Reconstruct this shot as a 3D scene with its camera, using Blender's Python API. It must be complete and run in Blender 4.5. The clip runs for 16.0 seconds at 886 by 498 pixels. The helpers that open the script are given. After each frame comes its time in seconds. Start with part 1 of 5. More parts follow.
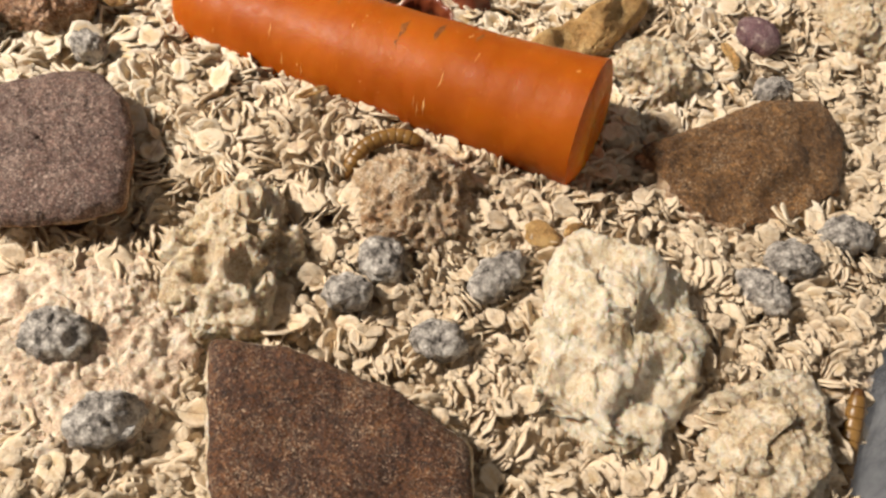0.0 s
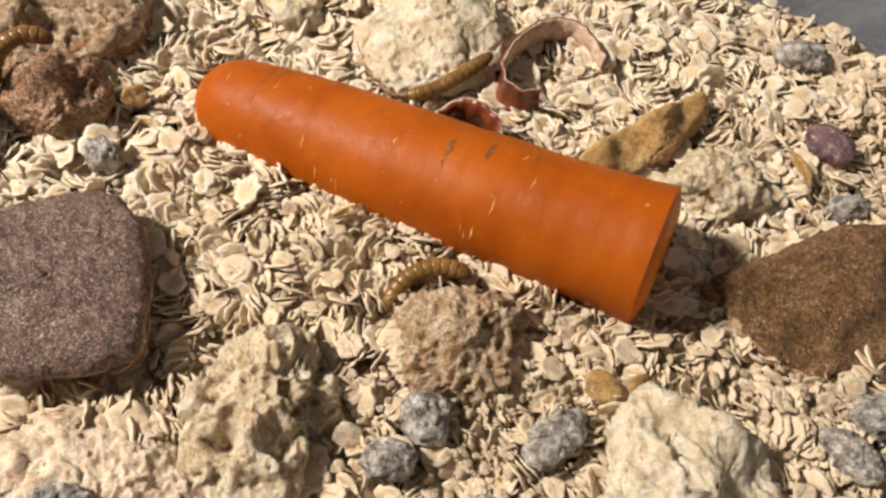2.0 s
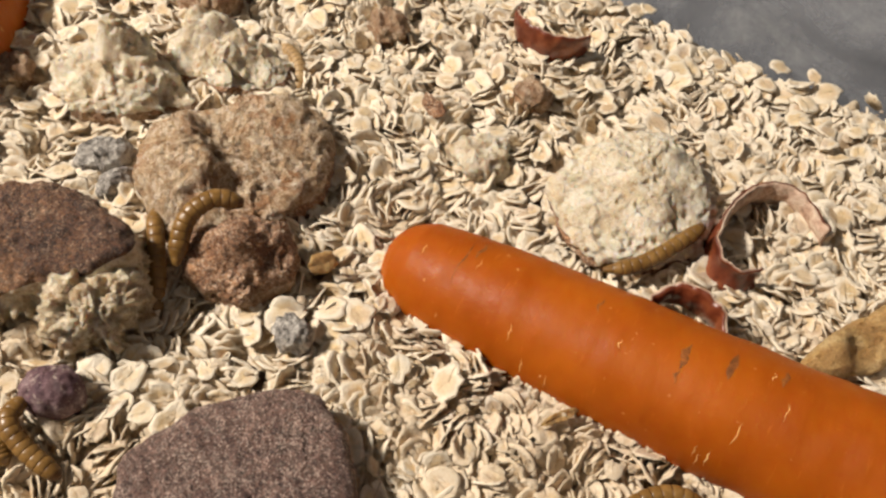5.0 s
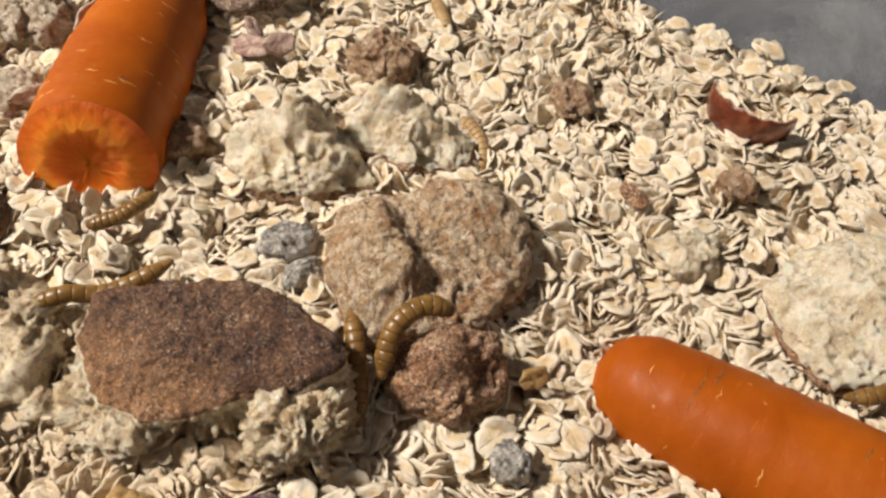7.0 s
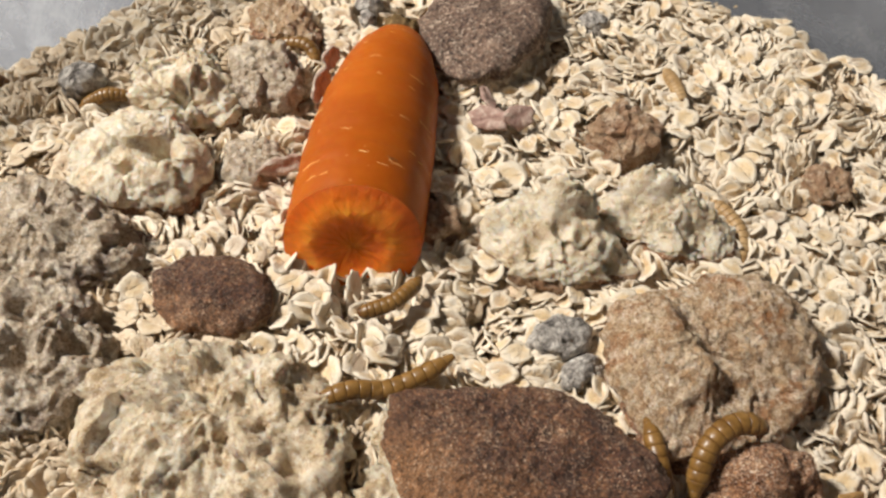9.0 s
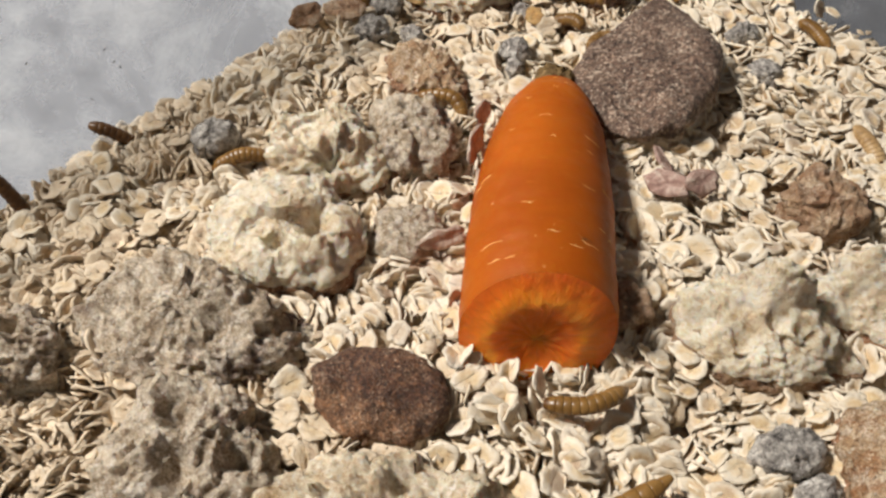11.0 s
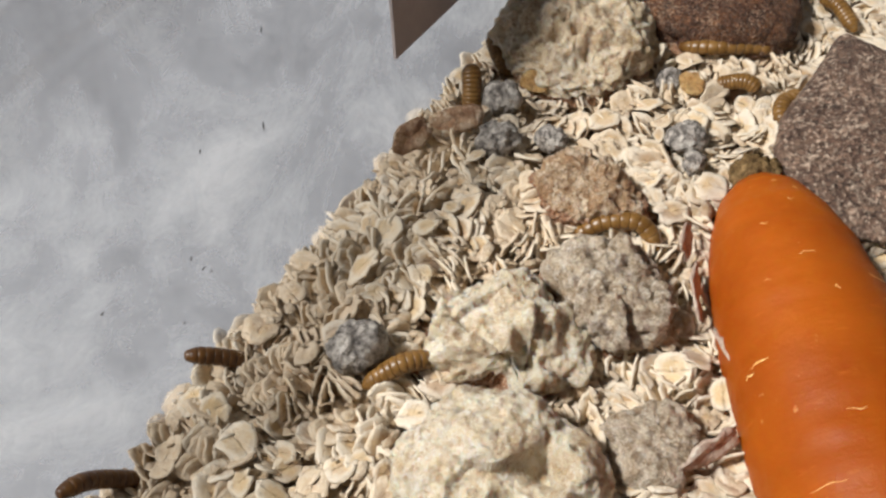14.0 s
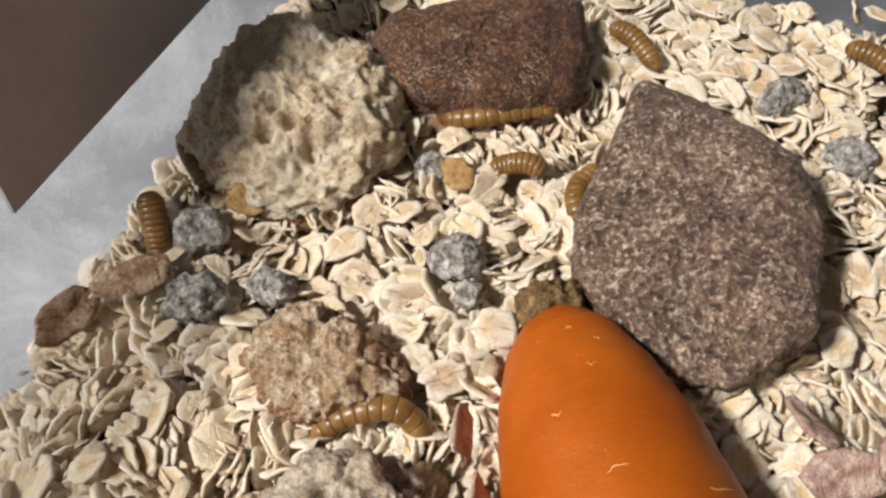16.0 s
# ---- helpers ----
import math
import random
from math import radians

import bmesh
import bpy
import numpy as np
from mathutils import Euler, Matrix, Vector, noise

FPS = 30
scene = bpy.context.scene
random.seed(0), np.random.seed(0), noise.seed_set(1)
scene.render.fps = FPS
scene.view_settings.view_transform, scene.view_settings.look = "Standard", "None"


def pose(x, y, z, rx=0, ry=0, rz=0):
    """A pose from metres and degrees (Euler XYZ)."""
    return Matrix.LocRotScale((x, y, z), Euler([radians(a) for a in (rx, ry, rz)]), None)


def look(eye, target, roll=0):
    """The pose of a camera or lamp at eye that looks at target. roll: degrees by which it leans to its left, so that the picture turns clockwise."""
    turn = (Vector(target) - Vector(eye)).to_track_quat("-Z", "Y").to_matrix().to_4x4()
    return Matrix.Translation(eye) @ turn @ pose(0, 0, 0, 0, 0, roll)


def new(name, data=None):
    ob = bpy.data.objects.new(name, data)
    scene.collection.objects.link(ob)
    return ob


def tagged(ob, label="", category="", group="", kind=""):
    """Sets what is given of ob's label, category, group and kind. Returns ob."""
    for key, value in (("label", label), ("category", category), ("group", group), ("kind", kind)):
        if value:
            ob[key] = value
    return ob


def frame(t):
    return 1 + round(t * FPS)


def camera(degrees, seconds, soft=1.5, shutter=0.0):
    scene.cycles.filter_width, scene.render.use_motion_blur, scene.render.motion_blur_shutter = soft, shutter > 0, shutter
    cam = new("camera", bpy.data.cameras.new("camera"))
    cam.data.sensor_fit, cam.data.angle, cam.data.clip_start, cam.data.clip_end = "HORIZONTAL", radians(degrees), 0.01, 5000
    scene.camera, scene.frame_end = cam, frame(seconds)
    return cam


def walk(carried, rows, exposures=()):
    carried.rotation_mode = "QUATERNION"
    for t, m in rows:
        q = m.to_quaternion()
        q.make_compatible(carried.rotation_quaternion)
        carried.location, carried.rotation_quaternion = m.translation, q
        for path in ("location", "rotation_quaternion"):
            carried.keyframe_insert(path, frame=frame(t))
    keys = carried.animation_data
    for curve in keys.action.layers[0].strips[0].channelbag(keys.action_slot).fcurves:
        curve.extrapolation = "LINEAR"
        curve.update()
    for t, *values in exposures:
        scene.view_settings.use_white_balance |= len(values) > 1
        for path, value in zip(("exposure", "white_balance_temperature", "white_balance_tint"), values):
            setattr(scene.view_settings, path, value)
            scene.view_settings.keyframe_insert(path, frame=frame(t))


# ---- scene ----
cam = camera(58.5, 16.0, soft=2.5)
PATH = [
    (0, (0.22851, -0.13094, 0.14404), (0.19186, -0.02573, -0.02206), 9.46),
    (0.5, (0.22344, -0.12335, 0.14345), (0.18548, -0.01682, -0.02151), 9.18),
    (1, (0.21563, -0.11471, 0.14328), (0.17731, -0.00792, -0.02141), 9.49),
    (1.5, (0.20997, -0.10911, 0.14393), (0.17125, -0.00270, -0.02093), 9.73),
    (2, (0.20460, -0.10559, 0.14358), (0.16553, 0.00135, -0.02085), 9.80),
    (2.5, (0.20175, -0.09954, 0.14333), (0.16272, 0.00772, -0.02091), 9.64),
    (3, (0.19522, -0.09526, 0.14280), (0.15661, 0.01211, -0.02145), 10.10),
    (3.2, (0.19250, -0.09474, 0.14189), (0.15350, 0.01328, -0.02185), 10.22),
    (5.3, (0.14652, -0.08874, 0.14745), (0.08949, 0.01556, -0.01339), 6.03),
    (5.5, (0.14068, -0.09018, 0.14730), (0.08265, 0.01378, -0.01341), 5.93),
    (6, (0.12890, -0.09034, 0.14643), (0.06897, 0.01313, -0.01389), 5.78),
    (6.5, (0.11782, -0.08974, 0.14374), (0.05647, 0.01304, -0.01648), 5.70),
    (7, (0.10650, -0.08883, 0.14475), (0.04405, 0.01284, -0.01576), 5.57),
    (7.5, (0.09036, -0.09407, 0.14551), (0.02539, 0.00731, -0.01418), 5.21),
    (8, (0.07642, -0.09888, 0.14620), (0.00953, 0.00163, -0.01325), 5.10),
    (8.5, (0.06535, -0.10399, 0.14611), (-0.00356, -0.00459, -0.01316), 4.67),
    (9, (0.05199, -0.10644, 0.14701), (-0.01956, -0.00872, -0.01215), 3.93),
    (9.2, (0.04741, -0.10602, 0.14680), (-0.02550, -0.00859, -0.01191), 3.57),
    (11.3, (0.00336, -0.10886, 0.13629), (-0.07669, -0.01424, -0.02068), 1.63),
    (11.5, (-0.00149, -0.11036, 0.13577), (-0.08131, -0.01651, -0.02177), 1.74),
    (12, (-0.01526, -0.11209, 0.13133), (-0.09582, -0.02085, -0.02736), 1.43),
    (12.5, (-0.03021, -0.11293, 0.12878), (-0.11271, -0.02551, -0.03106), -0.24),
    (13, (-0.04309, -0.11098, 0.12815), (-0.12619, -0.02375, -0.03148), -1.39),
    (13.5, (-0.05456, -0.09930, 0.13225), (-0.13404, -0.01060, -0.02842), -3.45),
    (14, (-0.06572, -0.08346, 0.12783), (-0.13762, 0.00986, -0.03378), -6.74),
    (14.5, (-0.06790, -0.06907, 0.12647), (-0.12891, 0.02569, -0.03875), -8.77),
    (15, (-0.06479, -0.05147, 0.12196), (-0.11786, 0.04602, -0.04441), -8.66),
    (15.5, (-0.06581, -0.03359, 0.11334), (-0.11362, 0.06629, -0.05321), -7.27),
    (16, (-0.06562, -0.02037, 0.10261), (-0.11233, 0.08222, -0.06259), -5.23),
]
LIGHT = [(0, 0.43, 6480, 12), (3, 0.26, 6440, 12), (7, 0.06, 6300, 11), (9, -0.04, 6050, 10), (11.5, -0.20, 5900, 10), (13, -0.22, 5700, 10), (14.5, -0.28, 5850, 10), (16, -0.08, 5850, 10)]
walk(cam, [(t, look(eye, target, roll)) for t, eye, target, roll in PATH], LIGHT)

# ---- light ----
world = bpy.data.worlds.new("room_light")
world.use_nodes = True
scene.world = world
world.node_tree.nodes["Background"].inputs[0].default_value = (1.0, 0.94, 0.87, 1)
world.node_tree.nodes["Background"].inputs[1].default_value = 0.098

lamp = new("ceiling_lamp", bpy.data.lights.new("ceiling_lamp", "AREA"))
lamp.data.shape, lamp.data.size, lamp.data.energy, lamp.data.color = "DISK", 0.14, 19.2, (1.0, 0.92, 0.80)
lamp.matrix_world = look((-0.60, -0.34, 0.80), (0.03, 0.0, 0.0))
scene.view_settings.exposure = 0.0

# ---- materials ----
MM = 0.001


def material(name, rough=0.6, spec=0.3):
    m = bpy.data.materials.new(name)
    m.use_nodes = True
    b = m.node_tree.nodes["Principled BSDF"]
    b.inputs["Roughness"].default_value = rough
    b.inputs["Specular IOR Level"].default_value = spec
    return m, m.node_tree.nodes, m.node_tree.links, b


def coords(n, kind="Object"):
    return n.new("ShaderNodeTexCoord").outputs[kind]


def noise_tex(n, l, co, size, detail=4, rough=0.6, distort=0.0):
    """Noise whose blobs are about `size` metres across."""
    t = n.new("ShaderNodeTexNoise")
    t.inputs["Scale"].default_value = 1.0 / size
    t.inputs["Detail"].default_value = detail
    t.inputs["Roughness"].default_value = rough
    t.inputs["Distortion"].default_value = distort
    l.new(co, t.inputs["Vector"])
    return t.outputs["Fac"]


def ramp(n, l, fac, stops):
    r = n.new("ShaderNodeValToRGB")
    e = r.color_ramp.elements
    while len(e) < len(stops):
        e.new(0.5)
    for k, (at, colour) in zip(e, stops):
        k.position, k.color = at, (*colour, 1) if len(colour) == 3 else (colour[0],) * 3 + (1,)
    l.new(fac, r.inputs[0])
    return r.outputs[0]


def mix(n, l, fac, a, b, how="MIX"):
    x = n.new("ShaderNodeMix")
    x.data_type, x.blend_type = "RGBA", how
    for sock, v in ((x.inputs[0], fac), (x.inputs[6], a), (x.inputs[7], b)):
        if hasattr(v, "is_output"):
            l.new(v, sock)
        elif isinstance(v, tuple):
            sock.default_value = (*v, 1)
        else:
            sock.default_value = v
    return x.outputs[2]


def math_node(n, l, op, a, b=0.0):
    x = n.new("ShaderNodeMath")
    x.operation = op
    for sock, v in ((x.inputs[0], a), (x.inputs[1], b)):
        if hasattr(v, "is_output"):
            l.new(v, sock)
        else:
            sock.default_value = v
    return x.outputs[0]


def bump(n, l, bsdf, height, distance, strength=1.0, under=None):
    x = n.new("ShaderNodeBump")
    x.inputs["Distance"].default_value, x.inputs["Strength"].default_value = distance, strength
    l.new(height, x.inputs["Height"])
    if under is not None:
        l.new(under, x.inputs["Normal"])
    if bsdf is not None:
        l.new(x.outputs[0], bsdf.inputs["Normal"])
    return x.outputs[0]


def grainy(name, dark, mid, light, patch=0.006, grain=0.0006, rough=0.85, dust=0.0, dust_colour=(0.72, 0.62, 0.5), relief=0.0005, spec=0.2, speck=0.35, glow=0.0):
    """A crumbly food surface: patches of tone, fine grain, a film of meal dust in places."""
    m, n, l, b = material(name, rough, spec)
    co = coords(n)
    big = noise_tex(n, l, co, patch, 5, 0.65)
    col = ramp(n, l, big, [(0.3, dark), (0.5, mid), (0.72, light)])
    fine = noise_tex(n, l, co, grain, 3, 0.7)
    col = mix(n, l, speck, col, ramp(n, l, fine, [(0.3, (0.25,)), (0.7, (1.0,))]), "OVERLAY")
    mottle = noise_tex(n, l, co, grain * 3.2, 4, 0.75, 0.5)
    col = mix(n, l, speck * 0.9, col, ramp(n, l, mottle, [(0.33, (0.18,)), (0.66, (0.86,))]), "OVERLAY")
    if dust > 0:
        d = noise_tex(n, l, co, patch * 0.7, 6, 0.75, 0.6)
        e = noise_tex(n, l, co, grain * 1.6, 2, 0.6)
        k = math_node(n, l, "ADD", math_node(n, l, "MULTIPLY", d, 0.65), math_node(n, l, "MULTIPLY", e, 0.35))
        mask = ramp(n, l, k, [(0.56 - 0.2 * dust, (0.0,)), (0.70 - 0.2 * dust, (1.0,))])
        col = mix(n, l, math_node(n, l, "MULTIPLY", mask, 0.9), col, dust_colour)
    if glow:
        b.inputs["Subsurface Weight"].default_value = glow
        b.inputs["Subsurface Radius"].default_value = (1.0, 0.75, 0.5)
        b.inputs["Subsurface Scale"].default_value = 0.0016
    l.new(col, b.inputs["Base Color"])
    first = bump(n, l, None, noise_tex(n, l, co, grain * 4, 5, 0.7), relief)
    bump(n, l, b, fine, relief * 0.75, 0.9, first)
    return m


def cells(n, l, co, size, what="Distance", feature="F1", warp=None):
    """Voronoi cells about `size` metres across."""
    t = n.new("ShaderNodeTexVoronoi")
    t.feature = feature
    t.inputs["Scale"].default_value = 1.0 / size
    l.new(co if warp is None else warp, t.inputs["Vector"])
    return t.outputs[what]


def warped(n, l, co, size, amount):
    """Coordinates pushed about by noise, so that cells lose their even shape."""
    t = n.new("ShaderNodeTexNoise")
    t.inputs["Scale"].default_value = 1.0 / size
    l.new(co, t.inputs["Vector"])
    x = n.new("ShaderNodeVectorMath")
    x.operation = "MULTIPLY_ADD"
    l.new(t.outputs["Color"], x.inputs[0])
    x.inputs[1].default_value = (amount,) * 3
    l.new(co, x.inputs[2])
    return x.outputs[0]


def crumb(name, low, mid, high, flour=(0.84, 0.76, 0.62), flour_at=0.56, hole=0.0018, deep=0.0005, stain=None, stain_at=0.56, rough=0.55, spec=0.4, glow=0.5):
    """Dried bread crumb: round pores at two sizes, glassy walls, a dusting of flour, stains of crust; the shade in its
    hollows is part of the colour.
    """
    m, n, l, b = material(name, rough, spec)
    co = coords(n)
    w = warped(n, l, co, 0.003, 0.0022)
    pore = cells(n, l, co, hole, warp=w)
    small = cells(n, l, co, hole * 0.42, warp=w)
    patch = noise_tex(n, l, co, 0.007, 5, 0.65, 0.3)
    col = ramp(n, l, patch, [(0.30, low), (0.48, mid), (0.68, high)])
    if stain:
        k = noise_tex(n, l, co, 0.010, 5, 0.7, 0.6)
        col = mix(n, l, ramp(n, l, k, [(stain_at, (0.0,)), (stain_at + 0.10, (0.85,))]), col, stain)
    # pore bottoms darker and yellower: the dimness inside the holes painted in
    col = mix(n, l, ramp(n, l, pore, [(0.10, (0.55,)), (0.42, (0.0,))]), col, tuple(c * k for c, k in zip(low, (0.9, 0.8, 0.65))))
    fine = noise_tex(n, l, co, 0.0005, 4, 0.75)
    d = noise_tex(n, l, co, 0.0030, 6, 0.75, 0.4)
    k = math_node(n, l, "ADD", math_node(n, l, "MULTIPLY", d, 0.7), math_node(n, l, "MULTIPLY", fine, 0.3))
    col = mix(n, l, ramp(n, l, k, [(flour_at - 0.06, (0.0,)), (flour_at + 0.08, (0.7,))]), col, flour)
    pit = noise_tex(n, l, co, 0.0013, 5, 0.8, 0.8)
    # small pits painted dark too, the way shaded gaps look
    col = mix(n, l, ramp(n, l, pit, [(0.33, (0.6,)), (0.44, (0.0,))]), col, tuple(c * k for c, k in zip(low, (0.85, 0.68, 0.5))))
    col = mix(n, l, 0.55, col, ramp(n, l, fine, [(0.3, (0.18,)), (0.7, (0.85,))]), "OVERLAY")
    l.new(col, b.inputs["Base Color"])
    l.new(ramp(n, l, d, [(0.35, (rough - 0.2,)), (0.6, (0.85,))]), b.inputs["Roughness"])
    if glow:
        b.inputs["Subsurface Weight"].default_value = glow
        b.inputs["Subsurface Radius"].default_value = (1.0, 0.8, 0.55)
        b.inputs["Subsurface Scale"].default_value = 0.0018
    h1 = bump(n, l, None, ramp(n, l, pore, [(0.08, (0.0,)), (0.36, (0.9,)), (0.7, (1.0,))]), deep)
    h2 = bump(n, l, None, d, 0.0012, 0.8, h1)
    h3 = bump(n, l, None, ramp(n, l, small, [(0.08, (0.0,)), (0.5, (1.0,))]), deep * 0.45, 1.0, h2)
    h4 = bump(n, l, None, pit, 0.0005, 1.0, h3)
    bump(n, l, b, fine, 0.00042, 0.9, h4)
    return m


def crust(name, dark, mid, light, powder_glint, share, fade=None, grain=0.0005, rough=0.5, sheen=0.05, powder_glint_size=0.00045):
    """Baked crust: grains of different browns, pale points of powder and painted sparkle, a soft nap. fade: direction,
    start, end and colour of a worn side.
    """
    m, n, l, b = material(name, rough, 0.45)
    co = coords(n)
    w = warped(n, l, co, 0.002, 0.0012)
    patch = noise_tex(n, l, co, 0.008, 6, 0.7, 0.4)
    one = cells(n, l, co, grain, "Color", warp=w)
    tone = n.new("ShaderNodeSeparateColor")
    l.new(one, tone.inputs[0])
    k = math_node(n, l, "ADD", math_node(n, l, "MULTIPLY", patch, 0.72), math_node(n, l, "MULTIPLY", tone.outputs[0], 0.28))
    col = ramp(n, l, k, [(0.30, dark), (0.50, mid), (0.70, light)])
    if fade:
        (fx, fy), start, end, worn = fade
        dot = n.new("ShaderNodeVectorMath")
        dot.operation = "DOT_PRODUCT"
        l.new(co, dot.inputs[0])
        dot.inputs[1].default_value = (fx, fy, 0)
        along = math_node(n, l, "ADD", dot.outputs["Value"], math_node(n, l, "MULTIPLY", math_node(n, l, "SUBTRACT", patch, 0.5), 0.018))
        q = math_node(n, l, "DIVIDE", math_node(n, l, "SUBTRACT", along, start), end - start)
        col = mix(n, l, math_node(n, l, "MULTIPLY", ramp(n, l, q, [(0.0, (0.0,)), (1.0, (1.0,))]), 0.9), col, worn)
    fine = noise_tex(n, l, co, 0.0005, 4, 0.75)
    spot = noise_tex(n, l, co, powder_glint_size, 3, 0.65)
    where = noise_tex(n, l, co, 0.006, 5, 0.75, 0.5)
    f = math_node(n, l, "ADD", math_node(n, l, "MULTIPLY", spot, 0.7), math_node(n, l, "MULTIPLY", where, 0.3))
    # pale points: meal powder, with the crust's tiny glints painted in as colour
    col = mix(n, l, ramp(n, l, f, [(0.535 - share, (0.0,)), (0.64 - share, (0.75,))]), col, powder_glint)
    pit = noise_tex(n, l, co, 0.0011, 5, 0.8, 0.6)
    col = mix(n, l, 0.9, col, ramp(n, l, pit, [(0.34, (0.10,)), (0.64, (0.80,))]), "OVERLAY")
    col = mix(n, l, 0.7, col, ramp(n, l, fine, [(0.3, (0.15,)), (0.7, (0.8,))]), "OVERLAY")
    l.new(col, b.inputs["Base Color"])
    l.new(ramp(n, l, spot, [(0.35, (rough - 0.12,)), (0.62, (0.85,))]), b.inputs["Roughness"])
    b.inputs["Sheen Weight"].default_value = sheen
    b.inputs["Sheen Roughness"].default_value = 0.4
    b.inputs["Sheen Tint"].default_value = (1.0, 0.85, 0.75, 1)
    h1 = bump(n, l, None, noise_tex(n, l, co, 0.0035, 5, 0.7), 0.0009)
    h2 = bump(n, l, None, cells(n, l, co, grain, warp=w), 0.00022, 1.0, h1)
    h3 = bump(n, l, None, pit, 0.0006, 1.0, h2)
    bump(n, l, b, spot, 0.0004, 0.9, h3)
    return m


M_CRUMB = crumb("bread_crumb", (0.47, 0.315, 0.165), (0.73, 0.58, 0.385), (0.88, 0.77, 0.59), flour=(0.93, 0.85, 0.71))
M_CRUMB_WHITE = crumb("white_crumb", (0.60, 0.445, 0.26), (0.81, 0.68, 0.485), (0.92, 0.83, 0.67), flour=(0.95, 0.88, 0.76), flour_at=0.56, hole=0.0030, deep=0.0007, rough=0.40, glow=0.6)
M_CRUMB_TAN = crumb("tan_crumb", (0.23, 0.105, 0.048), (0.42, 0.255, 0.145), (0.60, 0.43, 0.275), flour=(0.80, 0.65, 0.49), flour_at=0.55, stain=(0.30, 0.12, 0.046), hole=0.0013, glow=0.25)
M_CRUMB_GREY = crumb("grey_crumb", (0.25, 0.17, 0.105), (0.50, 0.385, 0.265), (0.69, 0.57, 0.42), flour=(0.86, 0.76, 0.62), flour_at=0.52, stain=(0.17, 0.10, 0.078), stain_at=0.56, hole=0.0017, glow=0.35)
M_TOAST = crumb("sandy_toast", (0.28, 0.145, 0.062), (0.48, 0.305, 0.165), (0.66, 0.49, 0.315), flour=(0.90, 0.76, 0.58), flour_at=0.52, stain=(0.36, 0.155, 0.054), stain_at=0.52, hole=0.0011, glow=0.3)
M_CRUST = crust("brown_crust", (0.042, 0.016, 0.010), (0.118, 0.048, 0.023), (0.24, 0.108, 0.044), (0.60, 0.43, 0.29), 0.012, ((0.1, -1.0), 0.002, 0.020, (0.42, 0.20, 0.078)))
M_CRUST_DUSTY = crust("dusty_crust", (0.070, 0.032, 0.026), (0.15, 0.077, 0.058), (0.25, 0.142, 0.104), (0.62, 0.48, 0.39), 0.04, sheen=0.10)
M_CRUST_GREY = crust("speckled_crust", (0.060, 0.031, 0.020), (0.155, 0.090, 0.060), (0.28, 0.178, 0.118), (0.62, 0.49, 0.37), 0.03, grain=0.0012, powder_glint_size=0.0009)
M_CRUST_RED = crust("red_crust", (0.15, 0.052, 0.021), (0.32, 0.145, 0.062), (0.49, 0.26, 0.122), (0.82, 0.66, 0.49), 0.035)
M_CRUST_GLAZED = crust("glazed_crust", (0.040, 0.014, 0.007), (0.098, 0.036, 0.014), (0.20, 0.082, 0.027), (0.60, 0.44, 0.30), 0.01, rough=0.36)
M_CRUST_GOLD = crust("golden_crust", (0.080, 0.034, 0.010), (0.18, 0.083, 0.025), (0.32, 0.16, 0.052), (0.70, 0.54, 0.36), 0.0, rough=0.36)
M_RUSK = crumb("golden_rusk", (0.38, 0.20, 0.065), (0.56, 0.335, 0.125), (0.70, 0.48, 0.225), flour=(0.82, 0.62, 0.36), flour_at=0.62, hole=0.0012, deep=0.0003, glow=0.3, rough=0.6)
M_RAISIN = grainy("mouldy_raisin", (0.026, 0.021, 0.020), (0.34, 0.305, 0.27), (0.70, 0.65, 0.575), 0.0036, 0.0005, dust=0.26, dust_colour=(0.78, 0.72, 0.63), relief=0.0006, speck=0.6)
M_BERRY = grainy("plum_berry", (0.07, 0.035, 0.045), (0.15, 0.085, 0.09), (0.26, 0.19, 0.19), 0.004, 0.0005, rough=0.6, dust=0.08, relief=0.0003)
M_PINK = grainy("pink_peel", (0.42, 0.29, 0.22), (0.56, 0.42, 0.33), (0.72, 0.59, 0.48), 0.004, 0.0006, dust=0.2)
M_PEEL = grainy("shrivelled_peel", (0.25, 0.135, 0.105), (0.40, 0.255, 0.205), (0.58, 0.43, 0.35), 0.003, 0.0006, dust=0.12)
M_MEAL = grainy("oat_meal", (0.40, 0.28, 0.19), (0.60, 0.46, 0.34), (0.76, 0.63, 0.49), 0.004, 0.0006, relief=0.0005, speck=0.4, glow=0.3)
M_WORM = grainy("worm_skin", (0.12, 0.056, 0.011), (0.19, 0.098, 0.024), (0.27, 0.150, 0.046), 0.004, 0.0009, rough=0.34, spec=0.45, relief=0.00006, speck=0.15)
M_WORM_DARK = grainy("worm_band", (0.06, 0.022, 0.005), (0.10, 0.042, 0.009), (0.16, 0.075, 0.016), 0.003, 0.0009, rough=0.38, spec=0.45, relief=0.00006, speck=0.12)
M_WORM_PALE = grainy("pale_worm_skin", (0.25, 0.145, 0.055), (0.35, 0.22, 0.095), (0.45, 0.31, 0.155), 0.004, 0.0009, rough=0.45, spec=0.4, relief=0.00008, speck=0.2)
M_HUSK = grainy("chestnut_skin", (0.07, 0.012, 0.006), (0.15, 0.035, 0.014), (0.27, 0.085, 0.03), 0.006, 0.001, rough=0.28, spec=0.5, relief=0.0001, speck=0.15)
M_HUSK_IN = grainy("husk_lining", (0.40, 0.24, 0.16), (0.58, 0.40, 0.29), (0.70, 0.54, 0.42), 0.004, 0.0006, relief=0.0004)
